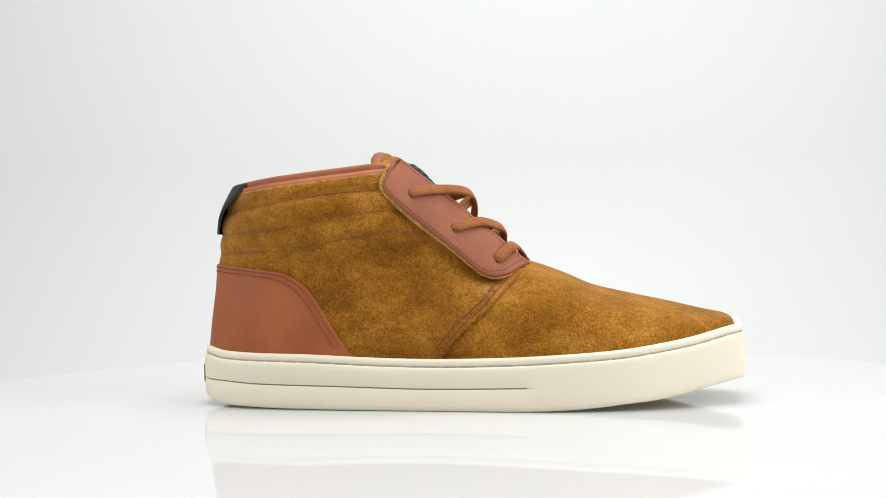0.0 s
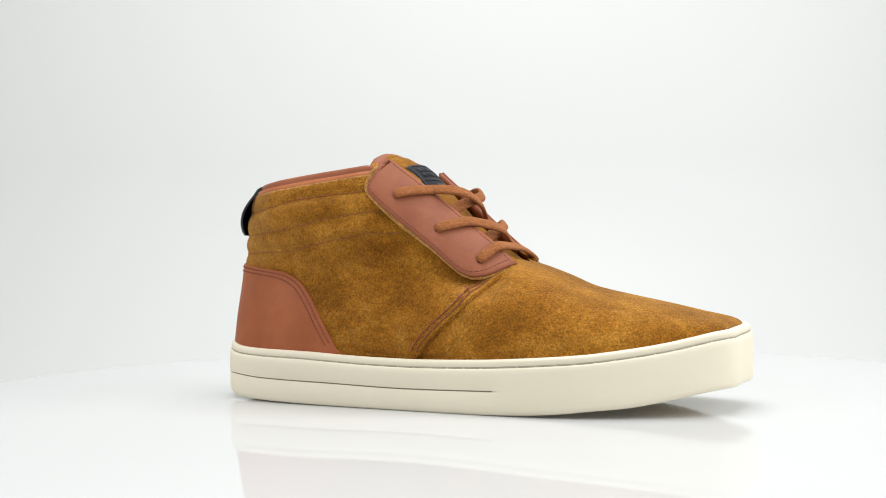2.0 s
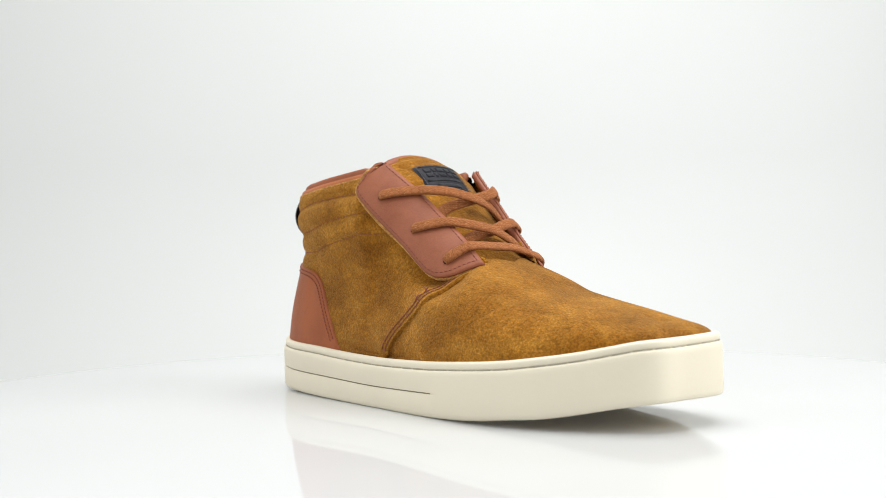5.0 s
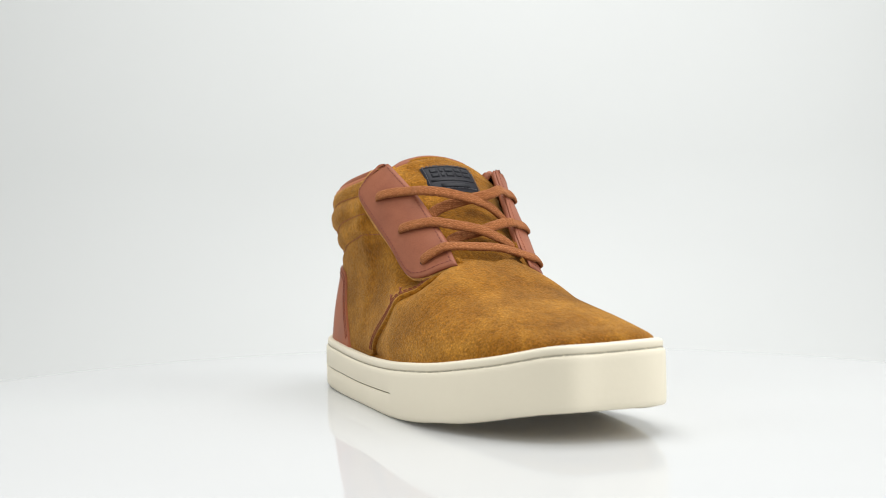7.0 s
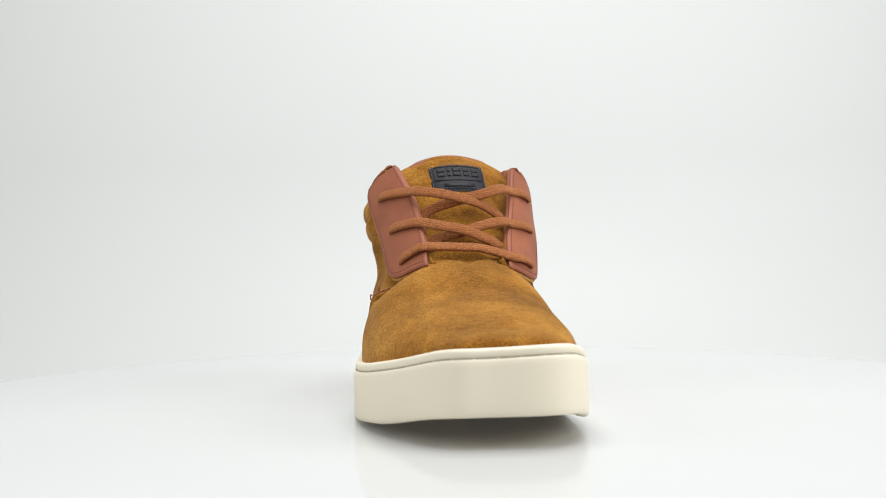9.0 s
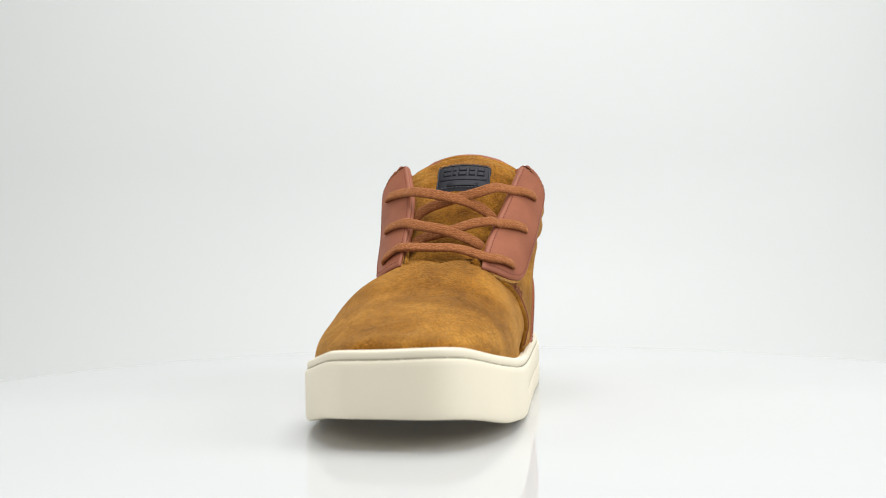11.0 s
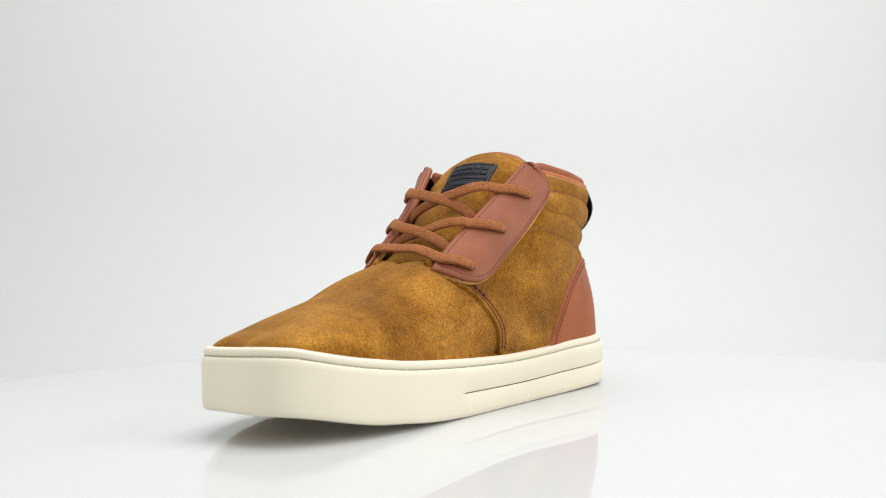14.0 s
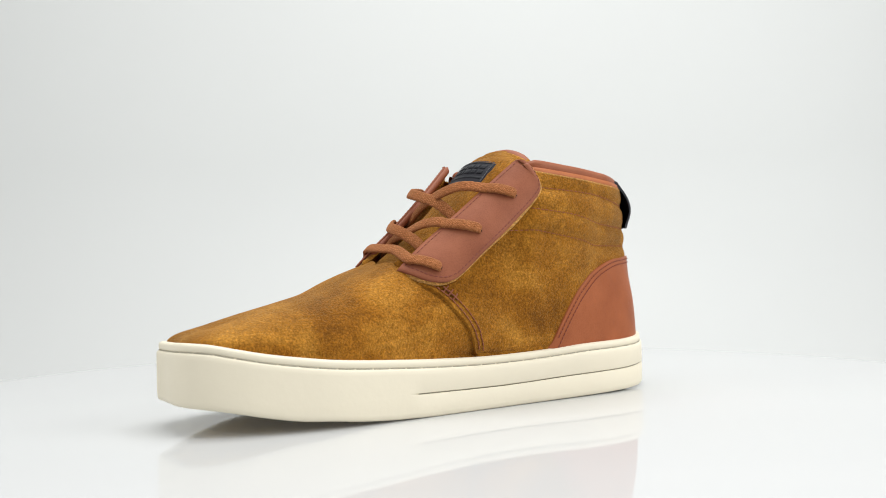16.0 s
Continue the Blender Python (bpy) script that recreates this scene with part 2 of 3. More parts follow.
rim_z = smooth_table([(-.156, .0335), (-.147, .0328), (-.1356, .0312), (-.1154, .0303), (-.0857, .0297), (-.0573, .0284), (-.0356, .0276),
                      (-.0112, .0272), (.0247, .0279), (.0537, .0293), (.0822, .0312), (.0966, .0329), (.1173, .0360), (.1326, .0392),
                      (.1418, .0412), (.152, .0424)])
inner_rise = smooth_table([(-.156, 0), (-.02, .0005), (.04, .0011), (.09, .0013), (.125, .0013), (.152, .0013)])


def rim(i):
    """Height of the sole's rim at outline point i; it stands higher on the inner side of the toe."""
    x, y = OUT[i % NS]
    w = float(np.clip((y + 0.01) / 0.055, 0, 1))
    return rim_z(x) + inner_rise(x) * w * w * (3 - 2 * w)


bot_z = smooth_table([(-.156, .0068), (-.150, .0052), (-.143, .0030), (-.135, .0016), (-.10, .0006), (-.06, .0002), (0, 0), (.025, 0), (.040, .0004),
                      (.053, .0009), (.070, .0021), (.084, .0036), (.10, .0050), (.11, .0065), (.12, .0084), (.13, .0105), (.14, .0123), (.147, .0132), (.152, .0136)])
groove_z = smooth_table([(-.156, .0150), (-.1366, .0148), (-.1146, .0137), (-.0663, .0128), (-.0172, .0117), (.04, .0124)])
mid_y = smooth_table([(-.135, .0), (-.05, .0055), (-.03, .0065), (-.01, .0075), (.008, .0065), (.034, .005), (.07, .005), (.13, .008)])


# ---- sole ----
def sole_wall(i):
    """The section of the sole's side at outline point i: pairs of inset and height."""
    x = OUT[i][0]
    r, b = rim(i), bot_z(x)
    g = max(groove_z(x), b + 0.007)
    depth = 0.0009 if x < (0.0360 if OUT[i][1] < 0 else 0.0385) else 0.0
    rows = [(0.0075, r - 0.0012), (0.0045, r - 0.0002), (0.0030, r), (0.0016, r - 0.0005), (0.0011, r - 0.0014), (0.0011, r - 0.0034),
            (0.0016, r - 0.0038), (0.0016, r - 0.0043), (0.0006, r - 0.0046), (0.0001, r - 0.0054), (0.0, r - 0.0075)]
    rows += [(0.0, g + 0.0008), (0.0002 * (depth > 0), g + 0.0004), (depth, g + 0.00027), (depth, g - 0.00027), (0.0002 * (depth > 0), g - 0.0004),
             (0.0, g - 0.0008), (0.0001, b + 0.0030), (0.0003, b + 0.0011), (0.0010, b + 0.0003), (0.0020, b), (0.0030, b)]
    return rows


def build_sole(shoe):
    sole = new("sole")
    sole.parent = shoe
    sole["label"] = "cream rubber cupsole with stitched rim"
    bm = bmesh.new()
    grid(bm, [[(*(OUT[i] - NRM[i] * d), z) for d, z in sole_wall(i)] for i in range(NS)], closed_u=True)
    side = part("sidewall", bm, RUBBER, sole, "cream rubber sidewall")
    # tread: rings that close in on the middle line of the foot
    bm = bmesh.new()
    spine = [(float(np.clip(p[0], -0.108, 0.098)), float(mid_y(p[0])) * 0.6) for p in OUT]
    def ring(f, lift):
        rows = []
        for i in range(NS):
            p = (OUT[i] - NRM[i] * 0.003) * (1 - f) + np.array(spine[i]) * f
            rows.append((p[0], p[1], bot_z(p[0]) + lift))
        return rows
    grid(bm, [ring(f, z) for f, z in ((0.0, 0.0002), (0.02, 0.0005), (0.045, 0.0006), (0.055, 0.0012), (0.065, 0.0018))], closed_v=True)
    part("sole_margin", bm, RUBBER, sole, "cream rubber margin under the sole")
    bm = bmesh.new()
    rings = []
    for k in range(37):
        f = 0.050 + 0.950 * k / 36
        row = ring(f, 0.0014 + (0.0013 if k % 2 else 0.0))
        if k > 2:
            row = [(x, y, z + (0.0007 if i % 6 < 2 else 0.0)) for i, (x, y, z) in enumerate(row)]
        rings.append(row)
    grid(bm, rings, closed_v=True)
    part("outsole", bm, OUTSOLE, sole, "tan rubber outsole with ringed tread", smooth=False)
    # dark strip in the groove round the heel: its shade and dirt as colour
    bm = bmesh.new()
    idx = [i for i in range(NS) if OUT[i][0] < (0.0360 if OUT[i][1] < 0 else 0.0385)]
    idx = [i for i in idx if i > NS // 2] + [i for i in idx if i <= NS // 2]
    grid(bm, [[(*(OUT[i] - NRM[i] * 0.0007), groove_z(OUT[i][0]) + h) for h in (0.00028, -0.00028)] for i in idx])
    part("groove_shade", bm, SEAM_DARK, sole, "thin dark strip for the groove's shade and dirt round the heel")
    bm = bmesh.new()
    grid(bm, [[(*(OUT[i] - NRM[i] * 0.00145), rim(i) + h) for h in (-0.0038, -0.0043)] for i in range(NS)], closed_u=True)
    part("stitch_channel", bm, CHANNEL, sole)
    bm = bmesh.new()
    path = [(*(OUT[i % NS] - NRM[i % NS] * 0.0013), rim(i) - 0.0041) for i in range(NS + 1)]
    stitches(bm, path, [(*NRM[i % NS], 0) for i in range(NS + 1)], 0.0098, 0.9, 0.00026, 0.0)
    part("stitching", bm, SOLE_THREAD, sole, "grey stitching along the sole's rim")
    # small dark badge on the heel
    bm = bmesh.new()
    ii = [(k + NS) % NS for k in range(-7, 8)]
    grid(bm, [[(*(OUT[i] + NRM[i] * (0.0009 if 0 < j < 3 else -0.0003)), z) for j, z in enumerate((0.0115, 0.0118, 0.0218, 0.0221))] for i in ii])
    part("heel_badge", bm, SEAM_DARK, sole, "small dark rubber badge")
    return sole


# ---- the upper's surface ----
inset_a = smooth_table([(-.156, .0070), (-.10, .0072), (-.04, .0066), (-.015, .0048), (.03, .0045), (.06, .0048), (.152, .0048)])
inset_b = smooth_table([(-.156, .0070), (-.10, .0070), (-.05, .0052), (.0, .0048), (.152, .0048)])
toe_round = smooth_table([(.05, 1.0), (.10, 1.06), (.152, 1.35)])
collar_z = smooth_table([(-.136, .1236), (-.1294, .1240), (-.1167, .1247), (-.099, .1262), (-.067, .1292), (-.036, .1325)])
top_z = smooth_table([(-.036, .1320), (-.0335, .1300), (-.0145, .1145), (.0059, .0970), (.0311, .0780), (.0406, .0752), (.0532, .0703), (.0689, .0634),
                      (.0844, .0595), (.1153, .0522), (.1305, .0475)])
top_x = smooth_table([(-.1480, -.1335), (-.1455, -.1315), (-.14, -.1262), (-.12, -.1105), (-.08, -.0785), (-.045, -.0450), (-.02, -.0215), (.0335, .0335), (.08, .0795), (.11, .1060),
                      (.13, .1210), (.1475, .1300)])
half_top = smooth_table([(-.1335, .0), (-.1328, .0050), (-.1312, .0092), (-.1285, .0132), (-.1235, .0195), (-.1180, .0250), (-.110, .0302), (-.100, .0345),
                         (-.070, .0388), (-.040, .0388), (-.034, .0335), (-.012, .0255), (.008, .0215), (.030, .0180), (.036, .0140), (.043, .0050), (.047, .0), (.13, .0)])
tongue_base = smooth_table([(-.04, .1150), (.0059, .0930), (.0311, .0785), (.0406, .0752), (.047, .0728)])
vampness = smooth_table([(-.06, 0), (-.035, .04), (.0, .38), (.022, .80), (.040, 1.0), (.13, 1.0)])
QUILT = [smooth_table([(-.15, .1085), (-.1225, .1092), (-.0856, .1144), (-.0386, .1175)]),
         smooth_table([(-.15, .0955), (-.1256, .0962), (-.0984, .0977), (-.0667, .1031), (-.0355, .1062)]),
         smooth_table([(-.15, .0850), (-.1319, .0852), (-.0983, .0854), (-.0793, .0886), (-.0418, .0942)])]


# eyestay corners along the facing: (x, half-width from the middle line, z) at its front and back edges
FRONT = [(-.0352, .0364, .1335), (-.0337, .0345, .1332), (-.0320, .0328, .1320), (-.0120, .0272, .1152), (.0080, .0232, .0980), (.0210, .0215, .0873), (.0341, .0210, .0754)]
BACK = [(-.0374, .0400, .1318), (-.0396, .0447, .1252), (-.0402, .0474, .1160), (-.0250, .0452, .1010), (-.0060, .0425, .0850), (.0060, .0405, .0742), (.0185, .0376, .0650)]


def eyestay_point(a, b, side, lift=0.0):
    """a from top to bottom, b from front edge to back edge."""
    def along(t):
        P = [np.array(p) for p in t]
        k = float(np.clip(a, 0, 1)) * (len(P) - 1)
        C = EYE_CURVES[id(t)]
        j = k * 12
        i = min(int(j), len(C) - 2)
        f = j - i
        return C[i] * (1 - f) + C[i + 1] * f
    f, k = along(FRONT), along(BACK)
    p = f * (1 - b) + k * b
    swell = 4 * b * (1 - b) * min(1.0, float(np.linalg.norm(k - f)) / 0.026)
    h = p[1] + 0.0021 * swell - side * 0.0020 * b * math.sin(math.pi * min(1.0, 0.15 + 0.7 * float(np.clip(a, 0, 1))))
    z = p[2] + 0.0012 * swell - (0.0022 if side > 0 else 0.0)
    return np.array([p[0], mid_y(p[0]) + side * h, z])


EYE_CURVES = {id(FRONT): cat(FRONT, 12), id(BACK): cat(BACK, 12)}


def eyestay_frame(a, b, side, lift=0.0):
    e = 1e-3
    p = eyestay_point(a, b, side)
    g = max(a, 0.22)
    du = eyestay_point(min(g + e, 1), b, side) - eyestay_point(g - e, b, side)
    dv = eyestay_point(g, min(b + e, 1), side) - eyestay_point(g, max(b - e, 0), side)
    n = np.cross(du, dv)
    n = n / (np.linalg.norm(n) + 1e-12)
    if n[1] * side < 0:
        n = -n
    return p + n * lift, n


def column(i, n=72, vamp=False):
    """The upper's section over outline point i, from the sole to the collar, facing edge or ridge."""
    side = -1 if i <= TOE else 1
    base = OUT[i] - NRM[i] * (inset_a if side < 0 else inset_b)(OUT[i][0])
    xb = base[0]
    xt = top_x(xb)
    zt = collar_z(xt) if xt < -.036 else top_z(xt)
    if vamp:
        zt = tongue_base(xt) if xt < 0.047 else zt
    T = np.array([xt, mid_y(xt) + (0 if vamp else side * half_top(xt))])
    zb = rim(i) - 0.001
    w = 1.0 if vamp else vampness(xb)
    pts = []
    for k in range(n + 1):
        v = k / n
        # a quarter stands up and leans in; a vamp rounds over to its ridge
        a = v * math.pi / 2
        e = toe_round(xb) * (0.92 if side < 0 else 0.87)
        hv, zv = 1 - math.cos(a) ** (0.86 * e), math.sin(a) ** (0.92 * e)
        hq = v + 0.25 * v * (1 - v) * (1 - 2 * v)
        h, zz = hq * (1 - w) + hv * w, v * (1 - w) + zv * w
        z = zb + (zt - zb) * zz
        xy = base + (T - base) * h
        q = (1 - w)
        puff = (0.0080 if side < 0 else 0.0058) * q * math.exp(-((z - (0.108 if side < 0 else 0.105)) / 0.020) ** 2)
        puff -= (0.0024 if side < 0 else 0.0) * q * math.exp(-((z - 0.072) / 0.014) ** 2) * float(np.clip((xb + 0.125) / 0.03, 0, 1))
        back = float(np.clip((-0.115 - xb) / 0.03, 0, 1))
        puff *= 1 - 0.5 * back
        if xb < -0.07:
            puff += 0.0042 * math.exp(-(base[1] / 0.017) ** 2) * math.exp(-((z - 0.083) / 0.022) ** 2) * back
            puff -= 0.0036 * math.exp(-((abs(base[1]) - 0.031) / 0.010) ** 2) * math.exp(-((z - 0.088) / 0.030) ** 2) * float(np.clip((-0.07 - xb) / 0.03, 0, 1))
        if side > 0:
            puff -= 0.0034 * float(np.clip((-0.082 - xb) / 0.03, 0, 1)) * float(np.clip(base[1] / 0.015, 0, 1)) * math.exp(-((z - 0.086) / 0.020) ** 2)
        puff += 0.0022 * back * math.exp(-((z - 0.050) / 0.022) ** 2)
        # the foot's width at the seam between vamp and quarter
        puff += (0.0018 if side < 0 else 0.0033) * math.exp(-((xb - 0.004) / 0.024) ** 2) * math.exp(-((z - (0.032 if side < 0 else 0.046)) / 0.013) ** 2) * min(1.0, 8 * v)
        # the shoulder of the vamp beside the throat
        full = math.exp(-((xb - 0.048) / 0.026) ** 2) * math.sin(math.pi * v) * w
        z += (0.0008 if side < 0 else 0.0003) * full
        xy = xy + NRM[i] * (puff + (0.0 if side < 0 else 0.0010) * full)
        pts.append((xy[0], xy[1], z))
    return np.array(pts)


COLS = np.array([column(i) for i in range(NS)])
VAMP = np.array([column(i, vamp=True) for i in range(NS)])


def tuck_under(cols, side, ahead):
    """Presses the upper in, softly, where an eyestay lies over it."""
    ab = [(a, b) for a in np.linspace(0, 1, 49) for b in np.linspace(0, 1, 17)]
    P = np.array([eyestay_point(a, b, side) for a, b in ab])
    push = np.zeros(cols.shape[:2])
    for i in range(NS):
        if (-1 if i <= TOE else 1) != side or not -0.075 < OUT[i][0] < ahead:
            continue
        for k in range(cols.shape[1]):
            x, y, z = cols[i][k]
            d = np.hypot(P[:, 0] - x, P[:, 2] - z)
            j = int(np.argmin(d))
            if d[j] < 0.0022:
                push[i][k] = max(0.0, (y - mid_y(x)) * side - abs(P[j][1] - mid_y(P[j][0])) + 0.0027)
    for _ in range(2):
        push = np.max([np.roll(push, (a, b), (0, 1)) for a in (-1, 0, 1) for b in (-1, 0, 1)], axis=0)
    for _ in range(10):
        push = 0.4 * push + 0.15 * (np.roll(push, 1, 0) + np.roll(push, -1, 0) + np.roll(push, 1, 1) + np.roll(push, -1, 1))
    push[:, 0] = 0
    cols[:, :, 1] -= side * push


for which in (-1, 1):
    tuck_under(COLS, which, 0.05)
    tuck_under(VAMP, which, 0.028)


def col_normals(cols):
    du = np.roll(cols, -1, 0) - np.roll(cols, 1, 0)
    dv = np.gradient(cols, axis=1)
    n = np.cross(du, dv)
    n /= np.linalg.norm(n, axis=2)[:, :, None] + 1e-12
    out = np.concatenate([NRM, np.zeros((NS, 1))], 1)[:, None, :]
    flip = np.sign((n * (out + np.array([0, 0, 0.8]))).sum(2))
    n *= np.where(flip == 0, 1, flip)[:, :, None]
    # settle the tight corners
    for _ in range(2):
        n = n + 0.5 * (np.roll(n, 1, 0) + np.roll(n, -1, 0))
        n /= np.linalg.norm(n, axis=2)[:, :, None] + 1e-12
    return n


CNRM = col_normals(COLS)
VNRM = col_normals(VAMP)


def between(table, i):
    """Row i of a table that runs round the outline; i may lie between two rows."""
    j = math.floor(i)
    f = i - j
    return table[j % NS] if f == 0 else table[j % NS] * (1 - f) + table[(j + 1) % NS] * f


def at(i, v, off=0.0, cols=None, nrms=None):
    """A point of the upper at column i and fraction v of its section, lifted by off, and the normal."""
    cols = COLS if cols is None else cols
    nrms = CNRM if nrms is None else nrms
    c, m = between(cols, i), between(nrms, i)
    k = float(np.clip(v, 0, 1)) * (cols.shape[1] - 1)
    a = min(int(k), cols.shape[1] - 2)
    f = k - a
    p = c[a] * (1 - f) + c[a + 1] * f
    n = m[a] * (1 - f) + m[a + 1] * f
    n = n / (np.linalg.norm(n) + 1e-12)
    return p + n * off, n


def surf(x, z, side, off=0.0):
    """The point of the upper's given side that lies at x and z, and its normal."""
    lo, hi = (1, TOE) if side < 0 else (TOE + 1, NS - 2)
    d = np.hypot(COLS[lo:hi, :, 0] - x, COLS[lo:hi, :, 2] - z)
    i, k = np.unravel_index(int(np.argmin(d)), d.shape)
    i, k = i + lo, int(np.clip(k, 1, COLS.shape[1] - 2))
    p, n = COLS[i][k], CNRM[i][k]
    du, dv = (COLS[i + 1][k] - COLS[i - 1][k]) / 2, (COLS[i][k + 1] - COLS[i][k - 1]) / 2
    m = np.array([[du[0], dv[0]], [du[2], dv[2]]])
    if abs(np.linalg.det(m)) > 1e-9:
        f = np.clip(np.linalg.solve(m, np.array([x - p[0], z - p[2]])), -1, 1)
        p = p + du * f[0] + dv * f[1]
    return p + n * off, n


def v_at(i, line):
    """The fraction of column i at which it crosses the line z(x)."""
    c = between(COLS, i)
    d = c[:, 2] - np.array([line(x) for x in c[:, 0]])
    if d[0] >= 0:
        return 0.0
    up = np.nonzero(d >= 0)[0]
    if len(up) == 0:
        return 1.0
    k = up[0]
    f = d[k - 1] / (d[k - 1] - d[k])
    return float((k - 1 + f) / (len(c) - 1))


def shell(cols, lo, hi, n, off, edge=0.0012, puffs=None):
    """A skin over the given columns between the fractions lo and hi, with edges turned in."""
    bm = bmesh.new()
    rows = []
    m = len(cols)
    for j, i in enumerate(cols):
        a, b = lo(i), hi(i)
        if b - a < 1e-3:
            b = a + 1e-3
        row = [at(i, a, off - edge)[0]]
        for k in range(n + 1):
            v = a + (b - a) * k / n
            p, nn = at(i, v, 0)
            o = off + (puffs(p) if puffs else 0.0)
            row.append(p + nn * o)
        row.append(at(i, b, off - edge)[0])
        if j in (0, m - 1):
            row = [p - between(CNRM, i)[30] * edge for p in row]
        rows.append(row)
    grid(bm, rows)
    return bm


SEAM = {-1: smooth_table([(-.0113, .0262), (-.0056, .0342), (.003, .0427), (.0146, .0527), (.022, .0610), (.034, .0740), (.04, .080)]),
        1: smooth_table([(-.0045, .0262), (.0002, .0379), (.0086, .0500), (.0171, .0590), (.0255, .0660), (.034, .0735), (.04, .080)])}


def side_of(i):
    return -1 if (i % NS) <= TOE else 1


def quilt_puff(p):
    """The padded collar: soft rolls between the sewn lines."""
    x, z = p[0], p[2]
    if z < 0.075 or x > -0.022:
        return 0.0
    o = 0.0
    for q in QUILT:
        d = (z - q(x)) / 0.0026
        o -= 0.0017 * math.exp(-d * d)
    fade = min(1.0, max(0.0, (-0.022 - x) / 0.014)) * min(1.0, 0.35 + abs(p[1]) / 0.035)
    return o * fade


def build_upper(shoe):
    order = list(range(NS))
    # the vamp runs right round the toe and under the quarters
    vc = [i + f for i in order if OUT[i][0] > -0.018 for f in ((0, 0.34, 0.67) if OUT[i][0] < 0.04 else (0,))]

    def vamp_row(i):
        x = between(OUT, i)[0]
        f = float(np.clip((x - 0.004) / 0.032, 0, 1))
        f = f * f * (3 - 2 * f)
        g = float(np.clip((x - 0.014) / 0.022, 0, 1))
        g = g * g * (3 - 2 * g)
        top = min(1.0, v_at(i, SEAM[side_of(i)]) + 0.07) * (1 - g) + g
        row = []
        for k in range(65):
            v = top * k / 64
            row.append(at(i, v)[0] * (1 - f) + at(i, v, 0.0, VAMP, VNRM)[0] * f)
        return row
    bm = bmesh.new()
    grid(bm, [vamp_row(i) for i in vc])
    bmesh.ops.remove_doubles(bm, verts=bm.verts, dist=2e-5)
    part("vamp", bm, SUEDE_VAMP, shoe, "tobacco-brown brushed suede vamp")
    # the quarters meet at the heel
    for side, name in ((-1, "quarter"), (1, "quarter")):
        cols = [i for i in order if side_of(i) == side and OUT[i][0] < 0.0335]
        if side == 1:
            cols = cols + [0]
        # finer columns where the slanting seam cuts them
        cols = [c + f for c, d in zip(cols, cols[1:] + [None]) for f in ((0, 0.2, 0.4, 0.6, 0.8) if d is not None and d == c + 1 and OUT[c][0] > -0.026 else (0,))]
        line = SEAM[side]

        def low(i, line=line):
            return 0.0 if between(COLS, i)[0][0] < (-.0113 if side < 0 else -.0045) else v_at(i, line)

        def high(i):
            x = top_x(between(OUT, i)[0])
            return v_at(i, lambda q: collar_z(q) - 0.0062) if x < -0.034 else 0.94
        part(name, shell(cols, low, high, 90, 0.0019, 0.0022, quilt_puff), SUEDE, shoe, "tobacco-brown suede quarter with quilted padded collar")
        # lighter frayed edge of the suede under the collar
        bm = bmesh.new()
        rows = []
        for j, i in enumerate(cols):
            if top_x(between(OUT, i)[0]) < -0.034:
                h = high(i)
                up = 0.0016 * noise.noise((j * 0.8, side * 3.0, 5.1))
                rows.append([at(i, h - 0.010, 0.0017)[0], at(i, h - 0.004, 0.0021)[0], at(i, h + up, 0.0022)[0], at(i, h + up + 0.002, 0.0010)[0]])
        grid(bm, rows)
        part("raw_edge", bm, SUEDE_EDGE, shoe, "light frayed suede edge")
        # double row of thread behind the seam
        bm = bmesh.new()
        for back in (0.0024, 0.0052):
            xs = np.linspace(-0.0113 if side < 0 else -0.0045, 0.036, 60)
            zs = np.array([line(x) for x in xs])
            tx, tz = np.gradient(xs), np.gradient(zs)
            ln = np.hypot(tx, tz)
            off = [(float(x - b_z * back), float(z + b_x * back)) for x, z, b_z, b_x in zip(xs, zs, tz / ln, tx / ln)]
            path, nn = [], []
            for x, z in off:
                if 0.031 < z < 0.0655 + 0.004 * (side < 0):
                    p, n = surf(x, z, side, 0.0019)
                    path.append(p), nn.append(n)
            if len(path) > 3:
                stitches(bm, path, nn, 0.0027, 0.74, 0.00040, 0.0002)
                # cross stitches that lock the seam's upper end
                if back < 0.003:
                    k0 = [k for k, p in enumerate(path) if 0.058 < p[2] < 0.0635]
                    for k in k0[::3]:
                        p, n = path[k], nn[k]
                        for dx, dz in ((0.0016, 0.0016), (0.0016, -0.0016)):
                            a, b = p + np.array([-dx - 0.002, 0, -dz + 0.001]), p + np.array([dx - 0.002, 0, dz + 0.001])
                            stitches(bm, [a, (a + b) / 2, b], [n, n, n], 0.0046, 0.95, 0.00045, 0.0006)
        part("seam_stitching", bm, THREAD_TAN, shoe)
        # thread in the quilting lines
        for q in QUILT:
            bm = bmesh.new()
            path, nn = [], []
            for i in cols:
                if between(OUT, i)[0] < -0.022:
                    p, n = at(i, v_at(i, q), 0.0019)
                    path.append(p + n * quilt_puff(p)), nn.append(n)
            stitches(bm, path, nn, 0.0031, 0.72, 0.00026, 0.00005)
            part("quilting_stitching", bm, THREAD_TAN, shoe)
    # heel counter
    cz = {-1: smooth_table([(-.16, .0800), (-.1489, .0795), (-.127, .0768), (-.1023, .0738), (-.0897, .0683), (-.0804, .0589), (-.0712, .0450), (-.0585, .0265)]),
          1: smooth_table([(-.16, .0800), (-.1489, .0795), (-.127, .0778), (-.1141, .0768), (-.0910, .0707), (-.0775, .0613), (-.0685, .0504), (-.0530, .0265)])}
    cols = [i for i in order if side_of(i) == 1 and OUT[i][0] < -0.0520] + [i for i in order if side_of(i) == -1 and OUT[i][0] < -0.0575]
